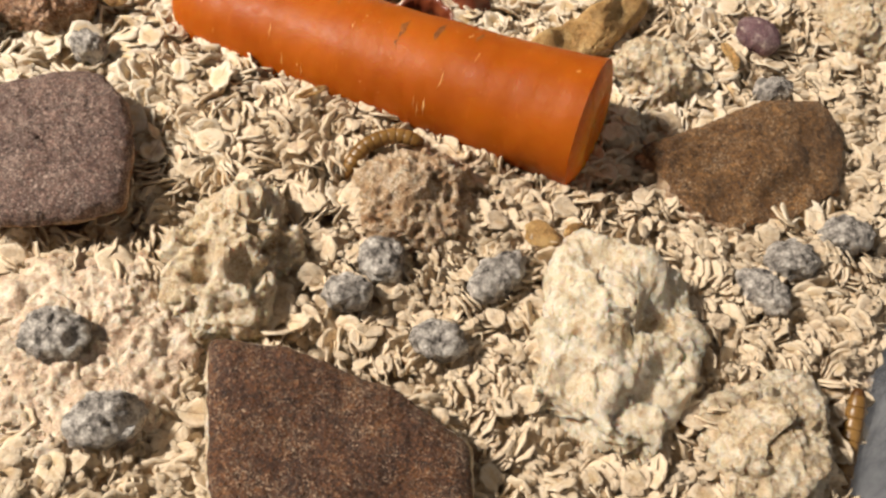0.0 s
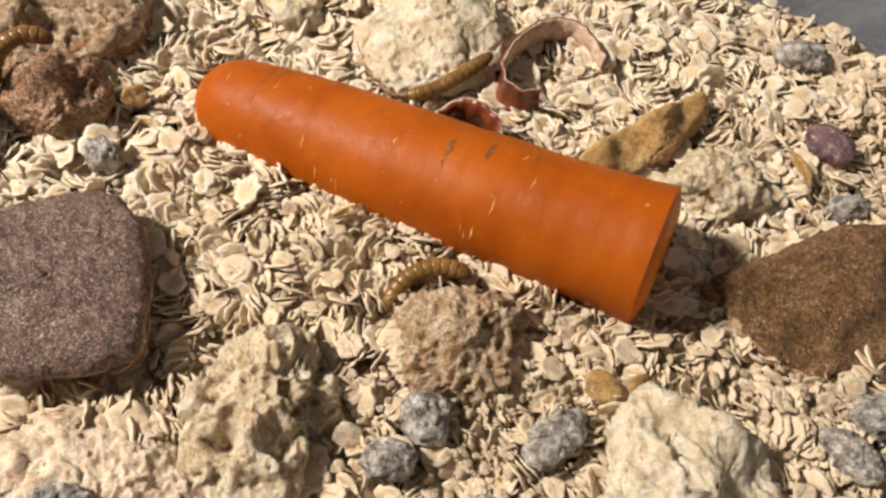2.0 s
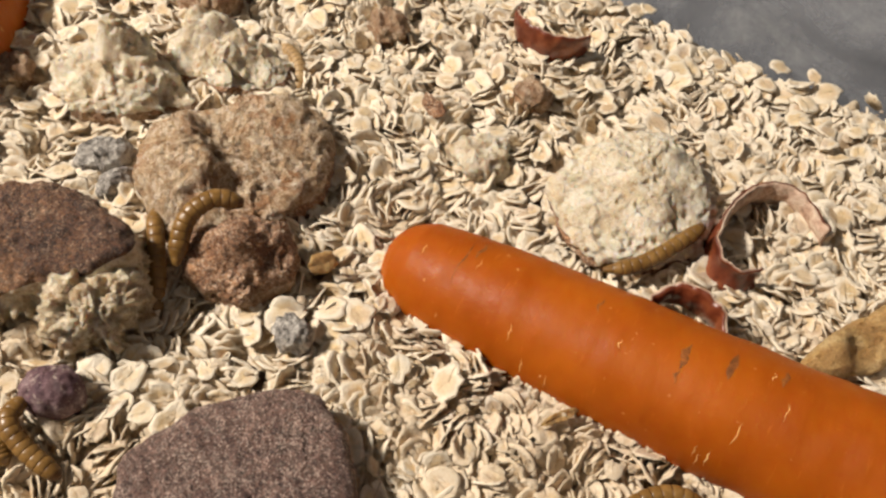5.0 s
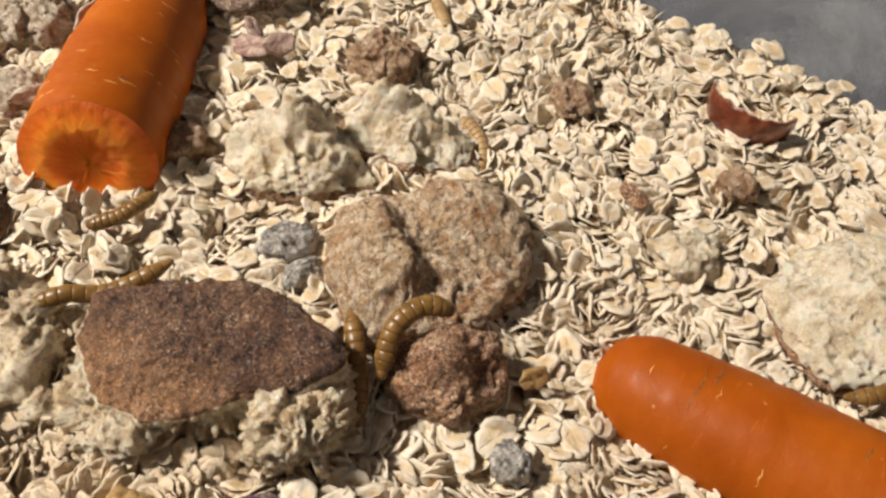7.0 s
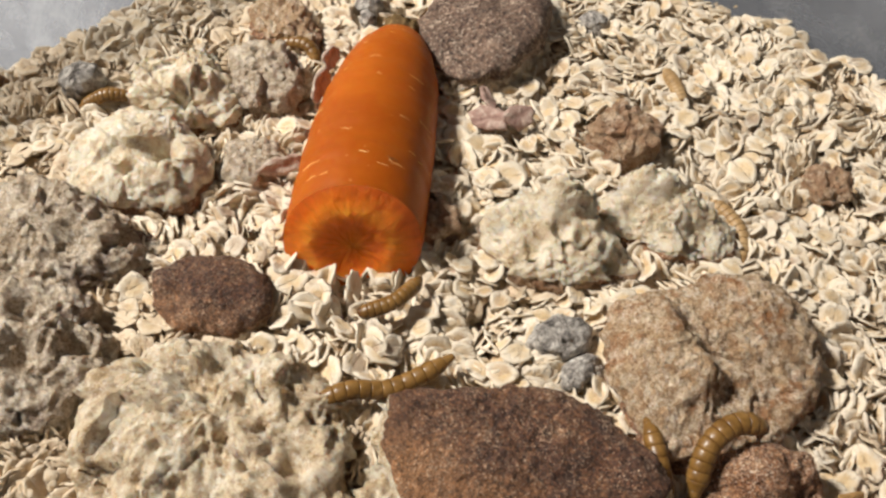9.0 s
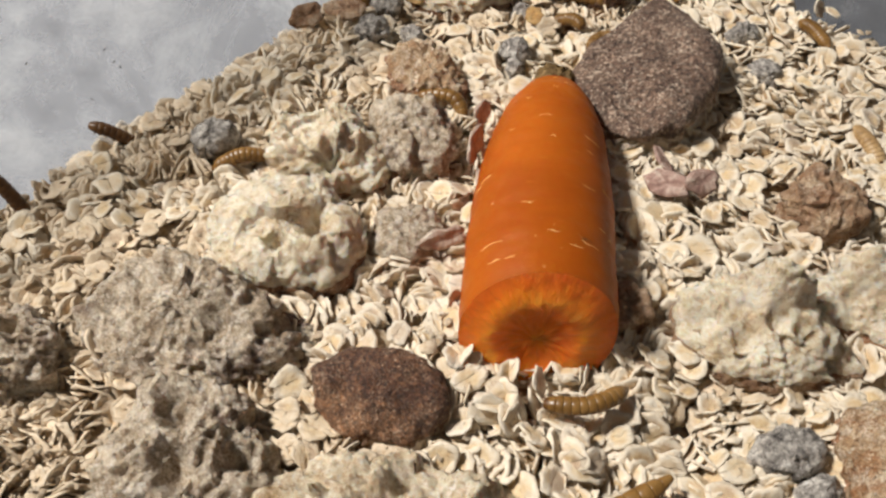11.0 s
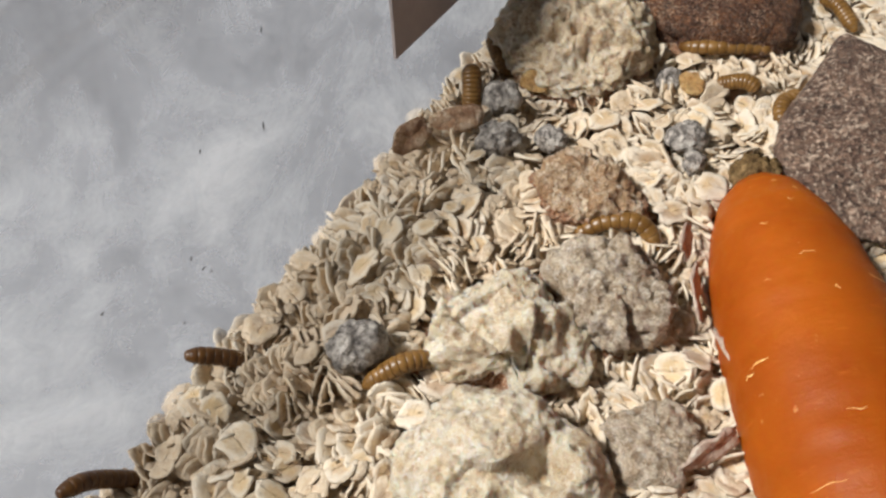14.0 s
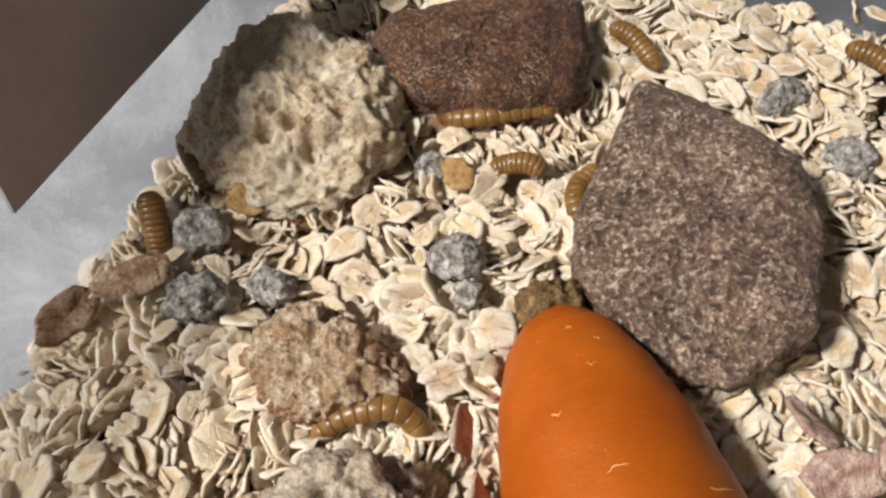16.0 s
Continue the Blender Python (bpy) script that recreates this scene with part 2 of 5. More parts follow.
M_LABEL = grainy("label_card", (0.35, 0.305, 0.295), (0.385, 0.335, 0.32), (0.42, 0.37, 0.35), 0.03, 0.002, rough=0.8, relief=0.00005, speck=0.05)


def oat_material(name, body, pale, yolk, tan, meal):
    """A rolled flake, patterned along its own length: pale rim, yellow heart, tan crease, frayed bran."""
    m, n, l, b = material(name, 0.62, 0.25)
    geo, info, uv, co = n.new("ShaderNodeNewGeometry"), n.new("ShaderNodeObjectInfo"), coords(n, "UV"), coords(n)
    r = math_node(n, l, "FRACT", math_node(n, l, "ADD", geo.outputs["Random Per Island"], info.outputs["Random"]))
    sep = n.new("ShaderNodeSeparateXYZ")
    l.new(uv, sep.inputs[0])
    u = math_node(n, l, "SUBTRACT", math_node(n, l, "MULTIPLY", sep.outputs[0], 2.0), 1.0)
    v = math_node(n, l, "SUBTRACT", math_node(n, l, "MULTIPLY", sep.outputs[1], 2.0), 1.0)
    own = n.new("ShaderNodeCombineXYZ")
    for k, (sock, by) in enumerate(((u, 0.55), (v, 1.0), (r, 37.0))):
        l.new(math_node(n, l, "MULTIPLY", sock, by), own.inputs[k])
    fibre = noise_tex(n, l, own.outputs[0], 0.34, 5, 0.72, 0.7)
    wide = noise_tex(n, l, own.outputs[0], 0.95, 3, 0.6, 0.4)
    col = ramp(n, l, r, [(k / (len(body) - 1), c) for k, c in enumerate(body)])
    col = mix(n, l, ramp(n, l, wide, [(0.44, (0.0,)), (0.60, (0.75,))]), col, yolk)
    rad = math_node(n, l, "SQRT", math_node(n, l, "ADD", math_node(n, l, "MULTIPLY", u, u), math_node(n, l, "MULTIPLY", v, v)))
    col = mix(n, l, ramp(n, l, math_node(n, l, "ADD", rad, math_node(n, l, "MULTIPLY", fibre, 0.6)), [(0.72, (0.0,)), (1.12, (0.7,))]), col, pale)
    wander = math_node(n, l, "ABSOLUTE", math_node(n, l, "ADD", v, math_node(n, l, "MULTIPLY", math_node(n, l, "SUBTRACT", wide, 0.5), 0.7)))
    crease = math_node(n, l, "MULTIPLY", ramp(n, l, wander, [(0.0, (1.0,)), (0.09, (0.0,))]), ramp(n, l, fibre, [(0.46, (0.0,)), (0.60, (1.0,))]))
    col = mix(n, l, math_node(n, l, "MULTIPLY", crease, 0.5), col, tan)
    col = mix(n, l, ramp(n, l, fibre, [(0.24, (0.75,)), (0.38, (0.0,))]), col, tan)
    if meal:
        d = noise_tex(n, l, co, 0.0032, 5, 0.75, 0.5)
        col = mix(n, l, ramp(n, l, d, [(0.42, (0.0,)), (0.60, (0.85,))]), col, meal)
    grain = noise_tex(n, l, co, 0.0006, 4, 0.75)
    col = mix(n, l, 0.4, col, ramp(n, l, grain, [(0.3, (0.25,)), (0.7, (0.75,))]), "OVERLAY")
    l.new(col, b.inputs["Base Color"])
    h = math_node(n, l, "SUBTRACT", fibre, math_node(n, l, "MULTIPLY", crease, 0.5))
    first = bump(n, l, None, h, 0.0006)
    top = bump(n, l, b, grain, 0.00022, 0.9, first)
    thin = n.new("ShaderNodeBsdfTranslucent")
    l.new(col, thin.inputs["Color"])
    l.new(top, thin.inputs["Normal"])
    both = n.new("ShaderNodeMixShader")
    both.inputs[0].default_value = 0.10
    l.new(b.outputs[0], both.inputs[1])
    l.new(thin.outputs[0], both.inputs[2])
    l.new(both.outputs[0], n["Material Output"].inputs[0])
    return m


M_OAT = oat_material("oat_flake", [(0.75, 0.56, 0.355), (0.86, 0.705, 0.495), (0.60, 0.42, 0.245), (0.92, 0.795, 0.61), (0.79, 0.605, 0.365), (0.88, 0.755, 0.58), (0.58, 0.42, 0.28), (0.93, 0.83, 0.675)],
                     (0.95, 0.855, 0.70), (0.81, 0.595, 0.315), (0.30, 0.17, 0.07), None)
M_OAT_DUSTY = oat_material("dusty_oat_flake", [(0.68, 0.51, 0.34), (0.80, 0.63, 0.435), (0.56, 0.395, 0.25), (0.84, 0.69, 0.495)],
                           (0.88, 0.74, 0.545), (0.74, 0.54, 0.285), (0.34, 0.20, 0.10), (0.86, 0.71, 0.525))


def carrot_skin():
    m, n, l, b = material("carrot_skin", 0.46, 0.18)
    co = coords(n)
    big = noise_tex(n, l, co, 0.022, 4, 0.6)
    col = ramp(n, l, big, [(0.3, (0.30, 0.058, 0.0015)), (0.5, (0.36, 0.078, 0.002)), (0.75, (0.43, 0.102, 0.004))])
    # fine pale scratches round the root, and small dull flecks
    sc = n.new("ShaderNodeMapping")
    sc.inputs["Scale"].default_value = (5.0, 1.0, 1.0)
    l.new(co, sc.inputs[0])
    ring = noise_tex(n, l, sc.outputs[0], 0.006, 5, 0.7)
    col = mix(n, l, ramp(n, l, ring, [(0.60, (0.0,)), (0.74, (0.35,))]), col, (0.62, 0.18, 0.022))
    fleck = noise_tex(n, l, co, 0.0018, 2, 0.5)
    col = mix(n, l, ramp(n, l, fleck, [(0.72, (0.0,)), (0.80, (0.5,))]), col, (0.76, 0.36, 0.12))
    l.new(col, b.inputs["Base Color"])
    rough = ramp(n, l, noise_tex(n, l, co, 0.004, 4, 0.7), [(0.3, (0.38,)), (0.7, (0.62,))])
    l.new(rough, b.inputs["Roughness"])
    b.inputs["Subsurface Weight"].default_value = 0.45
    b.inputs["Subsurface Radius"].default_value = (1.0, 0.4, 0.1)
    b.inputs["Subsurface Scale"].default_value = 0.004
    first = bump(n, l, None, ring, 0.00014, 0.5)
    bump(n, l, b, noise_tex(n, l, co, 0.0012, 4, 0.7), 0.00012, 0.8, first)
    return m


def carrot_flesh():
    """Cut face, its middle at the object's origin, facing local x: a rough orange ring round a darker rayed core."""
    m, n, l, b = material("carrot_flesh", 0.42, 0.4)
    co = coords(n)
    sep = n.new("ShaderNodeSeparateXYZ")
    l.new(co, sep.inputs[0])
    y, z = sep.outputs[1], sep.outputs[2]
    rad = math_node(n, l, "SQRT", math_node(n, l, "ADD", math_node(n, l, "MULTIPLY", y, y), math_node(n, l, "MULTIPLY", z, z)))
    ang = math_node(n, l, "ARCTAN2", z, y)
    cx, sx = math_node(n, l, "COSINE", ang), math_node(n, l, "SINE", ang)
    v = n.new("ShaderNodeCombineXYZ")
    for k, s in enumerate((cx, sx, math_node(n, l, "MULTIPLY", rad, 30.0))):
        l.new(s, v.inputs[k])
    rays = noise_tex(n, l, v.outputs[0], 0.09, 4, 0.7)
    wob = math_node(n, l, "ADD", rad, math_node(n, l, "MULTIPLY", math_node(n, l, "SUBTRACT", noise_tex(n, l, co, 0.005, 3), 0.5), 0.004))
    k = math_node(n, l, "MULTIPLY", wob, 1.0 / 0.016)
    base = ramp(n, l, k, [(0.0, (0.96, 0.24, 0.009)), (0.34, (0.90, 0.19, 0.006)), (0.48, (0.94, 0.22, 0.008)), (0.60, (1.0, 0.32, 0.020)), (0.78, (0.98, 0.25, 0.010)), (0.95, (0.80, 0.15, 0.005))])
    col = mix(n, l, 0.8, base, ramp(n, l, rays, [(0.3, (0.76,)), (0.6, (1.0,))]), "MULTIPLY")
    b.inputs["Subsurface Weight"].default_value = 0.7
    b.inputs["Subsurface Radius"].default_value = (1.0, 0.4, 0.1)
    b.inputs["Subsurface Scale"].default_value = 0.005
    l.new(col, b.inputs["Base Color"])
    first = bump(n, l, None, rays, 0.0007, 0.7)
    bump(n, l, b, noise_tex(n, l, co, 0.001, 4, 0.75), 0.0004, 0.8, first)
    return m


M_CARROT, M_FLESH = carrot_skin(), carrot_flesh()
M_SCAR = grainy("carrot_scar", (0.70, 0.29, 0.075), (0.78, 0.38, 0.12), (0.86, 0.50, 0.21), 0.002, 0.0005, rough=0.6, relief=0.0001)
M_BRUISE = grainy("carrot_bruise", (0.10, 0.035, 0.012), (0.22, 0.07, 0.015), (0.36, 0.10, 0.012), 0.003, 0.0006, rough=0.6, relief=0.0001)
M_STUB = grainy("carrot_stub", (0.06, 0.035, 0.015), (0.16, 0.10, 0.04), (0.30, 0.20, 0.09), 0.002, 0.0005, rough=0.8, relief=0.0005)


def plastic(name):
    """Cloudy, scuffed polypropylene that lets light through."""
    m, n, l, b = material(name, 0.34, 0.5)
    co = coords(n)
    cloud = noise_tex(n, l, co, 0.05, 8, 0.66, 1.4)
    fine = noise_tex(n, l, co, 0.006, 6, 0.7, 1.0)
    k = math_node(n, l, "ADD", math_node(n, l, "MULTIPLY", cloud, 0.75), math_node(n, l, "MULTIPLY", fine, 0.25))
    body = ramp(n, l, k, [(0.36, (0.36, 0.385, 0.43)), (0.50, (0.76, 0.785, 0.83)), (0.61, (0.95, 0.965, 0.985))])
    l.new(body, b.inputs["Base Color"])
    through_light = n.new("ShaderNodeBsdfTranslucent")
    l.new(body, through_light.inputs["Color"])
    both = n.new("ShaderNodeMixShader")
    both.inputs[0].default_value = 0.80
    l.new(b.outputs[0], both.inputs[1])
    l.new(through_light.outputs[0], both.inputs[2])
    clear = n.new("ShaderNodeBsdfTransparent")
    thin = n.new("ShaderNodeMixShader")
    l.new(ramp(n, l, k, [(0.38, (0.90,)), (0.50, (0.72,)), (0.62, (0.54,))]), thin.inputs[0])
    l.new(both.outputs[0], thin.inputs[1])
    l.new(clear.outputs[0], thin.inputs[2])
    l.new(thin.outputs[0], n["Material Output"].inputs[0])
    l.new(ramp(n, l, fine, [(0.3, (0.22,)), (0.7, (0.5,))]), b.inputs["Roughness"])
    return m


M_TUB = plastic("cloudy_plastic")
M_TABLE = grainy("table_laminate", (0.18, 0.18, 0.19), (0.205, 0.205, 0.215), (0.23, 0.23, 0.24), 0.05, 0.002, rough=0.5, relief=0.00005, speck=0.1)
M_SPECK = grainy("dark_speck", (0.04, 0.035, 0.035), (0.06, 0.05, 0.05), (0.10, 0.09, 0.085), 0.002, 0.0005)

# ---- mesh helpers ----


def obj(name, mesh, mat, parent=None, label="", smooth=True):
    mats = mat if isinstance(mat, (list, tuple)) else [mat]
    if not mesh.materials:
        for x in mats:
            mesh.materials.append(x)
    if smooth:
        mesh.shade_smooth()
    ob = new(name, mesh)
    ob.parent = parent
    if label:
        tagged(ob, label)
    return ob


def pydata(name, verts, faces):
    me = bpy.data.meshes.new(name)
    me.from_pydata([tuple(v) for v in verts], [], [tuple(f) for f in faces])
    me.update()
    return me


def part(name, bm, mat, parent, label="", smooth=True):
    me = bpy.data.meshes.new(name)
    bm.to_mesh(me)
    bm.free()
    return obj(name, me, mat, parent, label, smooth)


def box(name, lo, hi, mat, parent, label="", bevel=0.0):
    bm = bmesh.new()
    bmesh.ops.create_cube(bm, size=1.0)
    for v in bm.verts:
        v.co = Vector([lo[k] + (v.co[k] + 0.5) * (hi[k] - lo[k]) for k in range(3)])
    if bevel:
        bmesh.ops.bevel(bm, geom=list(bm.edges), offset=bevel, segments=2, affect="EDGES")
    return part(name, bm, mat, parent, label, smooth=False)


SPHERES = {}


def sphere(level):
    if level not in SPHERES:
        bm = bmesh.new()
        bmesh.ops.create_icosphere(bm, subdivisions=level, radius=1.0)
        SPHERES[level] = (np.array([v.co[:] for v in bm.verts]), np.array([[v.index for v in f.verts] for f in bm.faces]))
        bm.free()
    return SPHERES[level]


FOOTPRINTS = []  # middle, corners, share: where no flake may lie


def reach(corners, angle):
    """Distance from the origin to the outline with those corners, in that direction."""
    dx, dy, best = math.cos(angle), math.sin(angle), 1e-4
    for (ax, ay), (bx, by) in zip(corners, corners[1:] + corners[:1]):
        ex, ey = bx - ax, by - ay
        det = dx * ey - dy * ex
        if abs(det) < 1e-9:
            continue
        s, u = (ax * ey - ay * ex) / det, (ax * dy - ay * dx) / det
        if s > 0 and -1e-6 <= u <= 1 + 1e-6:
            best = max(best, s)
    return best


def lump_arrays(corners, up, down, power=3.0, level=5, rough=0.9, size=6.0, pores=0.0, pore_size=4.0, seed=0, round_by=0.16, fine=0.25, tilt=(0, 0), dents=(), edge=0.5, breaks=0, ragged=0.0, shear=(0, 0), keep=(0.66, 0.93), heights=(), facet=0.5, tuck=0.0, torn=0.0):
    """A chunk with that outline (mm, round its middle), a height above and below its middle, broken and pitted by noise.
    heights: x, y and height of places on its top, which it then follows. tuck: how far its foot is drawn in.
    torn: height of the sharp small ridges that tearing leaves.
    dents: x, y, radius and depth of hollows in its top. Returns the points, the faces row by row from the top down, and the
    row that lies `edge` of the upper height below the rim of the top."""
    around, rows = {3: (30, 16), 4: (60, 32), 5: (130, 64), 6: (190, 92)}[level]
    corners = [tuple(c) for c in corners]
    table = np.array([reach(corners, 2 * math.pi * k / 180) for k in range(180)])
    w = max(1, int(round_by * 180 / math.pi / 2))
    kernel = np.ones(2 * w + 1) / (2 * w + 1)
    table = np.convolve(np.r_[table[-w:], table, table[:w]], kernel, "valid")
    mean = table.mean()
    phi = np.linspace(math.pi / 2, -math.pi / 2, 721)
    rho = np.abs(np.cos(phi)) ** (2 / power)
    hgt = np.sign(np.sin(phi)) * np.abs(np.sin(phi)) ** (2 / power)
    hgt = np.where(hgt > 0, hgt * up, hgt * down)
    arc = np.r_[0, np.cumsum(np.hypot(np.diff(rho * mean), np.diff(hgt)))]
    arc /= arc[-1]
    rim_at = float(np.interp(-up * (1 - edge), -hgt[:361], arc[:361]))
    cut_row = max(2, min(rows - 2, int(round(rim_at * rows))))
    off = Vector((seed * 7.31, seed * 3.77, seed * 5.13))
    pick = random.Random(seed * 17 + 5)
    planes = []
    for _ in range(breaks):
        a, e = pick.uniform(0, 2 * math.pi), math.radians(pick.uniform(12, 72))
        n = Vector((math.cos(a) * math.cos(e), math.sin(a) * math.cos(e), math.sin(e)))
        far = mean * 1.05 * math.cos(e) + up * math.sin(e)
        planes.append((n, far * pick.uniform(*keep)))
    out = []
    for i in range(rows + 1):
        for j in range(around if 0 < i < rows else 1):
            a = 2 * math.pi * j / around
            t = i / rows
            if 0 < i < rows:
                t = min(max(t + 0.03 * noise.noise(Vector((2.5 * math.cos(a), 2.5 * math.sin(a), seed))) * math.sin(math.pi * t), 0.002), 0.998)
            k = a / (2 * math.pi) * 180
            r = table[int(k) % 180] * (1 - k % 1) + table[(int(k) + 1) % 180] * (k % 1)
            f, z = float(np.interp(t, arc, rho)), float(np.interp(t, arc, hgt))
            h = up if z > 0 else down
            p = Vector((f * r * math.cos(a), f * r * math.sin(a), z))
            n = Vector((math.cos(a) * f ** (power - 1) / r, math.sin(a) * f ** (power - 1) / r, math.copysign((abs(z) / h) ** (power - 1) / h, z)))
            n = n.normalized() if n.length > 1e-9 else Vector((0, 0, 1))
            if heights and z > 0:
                far = [(hh, 1 / (((p.x - hx) ** 2 + (p.y - hy) ** 2) ** 1.7 + 2.5)) for hx, hy, hh in heights]
                p.z = z / up * sum(hh * g for hh, g in far) / sum(g for _, g in far)
            if tuck and z < up * 0.4:
                g = 1 - tuck * min(1.0, (up * 0.4 - z) / (0.4 * up + 0.5 * down))
                p.x, p.y = p.x * g, p.y * g
            for pn, pd in planes:
                over = p.dot(pn) - pd
                if over > 0:
                    p -= pn * over
                    n = n.lerp(pn, min(1.0, over)).normalized()
            q = p / size + off
            near = noise.voronoi(q * 0.8)[1][0]
            slip = (q * 0.8 - near).dot(noise.noise_vector(near * 3.7) * 2.0)
            move = rough * (0.7 * noise.noise(q) + 0.5 * noise.noise(q * 2.3) + 1.4 * facet * slip + 0.35 * noise.noise(q * 4.9))
            move += fine * (noise.noise(q * size / 1.3) + 0.6 * noise.noise(q * size / 0.7))
            if torn:
                k = q * size / 3.4
                move += torn * (0.75 - 2.4 * abs(noise.noise(k)) - 1.1 * abs(noise.noise(k * 2.3)))
            if pores > 0:
                for ps, depth in ((pore_size, pores), (pore_size * 0.5, pores * 0.32), (pore_size * 0.28, pores * 0.12)):
                    at = p / ps + off
                    dist, spots = noise.voronoi(at + 0.25 * noise.noise_vector(at * 1.7))
                    wide = 0.34 + 0.26 * noise.noise(spots[0] * 5.3)
                    move -= depth * 1.35 * math.sqrt(max(0.0, 1.0 - (dist[0] / wide) ** 2)) * (noise.noise(q * 1.3 + off * ps) > -0.05)
            if ragged and z < up * 0.45:
                move += ragged * (noise.noise(q * 2.1 + off) - 0.25 + 0.8 * noise.noise(q * 5.0)) * min(1.0, (up * 0.45 - z) / 3)
            p = p + n * move
            if z > 0:
                for dx, dy, dr, depth in dents:
                    p.z -= depth * math.exp(-((((p.x - dx) ** 2 + (p.y - dy) ** 2) / dr ** 2) ** 1.5))
            if p.z > 0:
                p.x, p.y = p.x + shear[0] * p.z, p.y + shear[1] * p.z
            p.z += p.x * tilt[0] + p.y * tilt[1]
            out.append(p * MM)
    start = [0] + [1 + i * around for i in range(rows - 1)] + [1 + (rows - 1) * around]
    faces = []
    for i in range(rows):
        row = []
        for j in range(around):
            k = (j + 1) % around
            if i == 0:
                row.append((0, start[1] + j, start[1] + k))
            elif i == rows - 1:
                row.append((start[i] + j, start[rows], start[i] + k))
            else:
                row.append((start[i] + j, start[i + 1] + j, start[i + 1] + k, start[i] + k))
        faces.append(row)
    return out, faces, cut_row


def lump_mesh(name, verts, rows):
    """A mesh of some of the rows of a chunk."""
    faces = [f for row in rows for f in row]
    used = sorted({i for f in faces for i in f})
    at = {i: k for k, i in enumerate(used)}
    return pydata(name, [verts[i] for i in used], [tuple(at[i] for i in f) for f in faces])


def local(corners):
    """The middle of an outline given in the tub's plan (mm), and its corners round it, counter-clockwise."""
    c = np.mean(corners, axis=0)
    rel = sorted(((x - c[0], y - c[1]) for x, y in corners), key=lambda p: math.atan2(p[1], p[0]))
    return c, rel


def chunk(name, corners, z, up, down, mat, label, category, crust=None, crust_label="", under=False, foot=0.82, group="", **shape):
    """A broken piece of food; heights and holes are given in the tub's plan. With crust, its top down to the edge (or, with under, what lies below) is a crust part, the rest a crumb part."""
    c, rel = local(corners)
    if "heights" in shape:
        shape["heights"] = [(x - c[0], y - c[1], h - z) for x, y, h in shape["heights"]]
    if "holes" in shape:
        shape["dents"] = [(x - c[0], y - c[1], r, deep) for x, y, r, deep in shape.pop("holes")]
    v, rows, cut = lump_arrays(rel, up, down, **shape)
    FOOTPRINTS.append((c, rel, foot, z + up))
    if crust is None:
        ob = obj(name, lump_mesh(name, v, rows), mat)
    else:
        ob = new(name)
        high, low = rows[:cut], rows[cut:]
        obj("crust", lump_mesh("crust", v, low if under else high), crust, ob, crust_label)
        obj("crumb", lump_mesh("crumb", v, high if under else low), mat, ob)
    ob.matrix_world = pose(c[0] * MM, c[1] * MM, z * MM)
    return tagged(ob, label, category, group)


def hanging(parent, corners, z, up, down, mat, label, **shape):
    """A torn lump of crumb that holds to a crust."""
    c, rel = local(corners)
    v, rows, _ = lump_arrays(rel, up, down, **shape)
    ob = obj("torn_crumb", lump_mesh("torn_crumb", v, rows), mat, parent, label)
    ob.location = Vector((c[0] * MM, c[1] * MM, z * MM)) - parent.matrix_world.translation
    FOOTPRINTS.append((c, rel, 0.85, z + up))
    return ob


def bed(x, y):
    """Height of the oats (mm) at a place in the tub (mm)."""
    p = Vector((x, y, 0))
    h = -6.0 + 2.4 * noise.noise(p / 55 + Vector((3, 1, 0))) + 1.2 * noise.noise(p / 21 + Vector((7, 0, 0)))
    h -= 3.5 * math.exp(-((x + 153) / 14) ** 2)
    h -= 5.0 * math.exp(-(((x - 98) / 26) ** 2 + ((y - 6) / 30) ** 2))
    h -= 5.0 * math.exp(-(((x - 104) / 14) ** 2 + ((y + 90) / 8) ** 2))
    h -= 2.5 * math.exp(-(((x + 24) / 11) ** 2 + ((y + 36) / 11) ** 2))
    return h

# ---- the tub and what it stands on ----
WALL_LEFT, WALL_RIGHT, WALL_BACK, WALL_FRONT, FLOOR = -153.5, 294.0, 128.0, -235.0, -40.0
SEAM, TOP, DRAFT = 58.0, 66.0, 0.12

table_top = box("ground", (-0.8, -0.75, -0.075), (0.95, 0.75, FLOOR * MM - 0.002), M_TABLE, None)
tagged(table_top, "grey laminate table top under the tub", "table", kind="structure")

tub = tagged(new("plastic_tub"), "cloudy translucent plastic storage tub with scuffed walls", "tub")


def tub_wall(start, end, out):
    """One wall from start to end (mm, plan), leaning outwards, with a stepped rim."""
    inner = [(DRAFT * FLOOR, FLOOR), (DRAFT * SEAM, SEAM), (DRAFT * SEAM + 2.6, SEAM + 0.8), (DRAFT * TOP + 3.2, TOP - 1), (DRAFT * TOP + 7.0, TOP)]
    profile = inner + [(o + (0 if z == TOP else 2.0), z - (2.0 if z >= TOP - 1 else 0)) for o, z in reversed(inner)]
    verts = [((p[0] + out[0] * o) * MM, (p[1] + out[1] * o) * MM, z * MM) for p in (start, end) for o, z in profile]
    k = len(profile)
    faces = [(i, (i + 1) % k, (i + 1) % k + k, i + k) for i in range(k)] + [tuple(range(k)), tuple(range(2 * k - 1, k - 1, -1))]
    ob = obj("wall", pydata("wall", verts, faces), M_TUB, tub, smooth=False)
    bm = bmesh.new()
    bm.from_mesh(ob.data)
    bmesh.ops.recalc_face_normals(bm, faces=bm.faces)
    bm.to_mesh(ob.data)
    bm.free()
    return ob


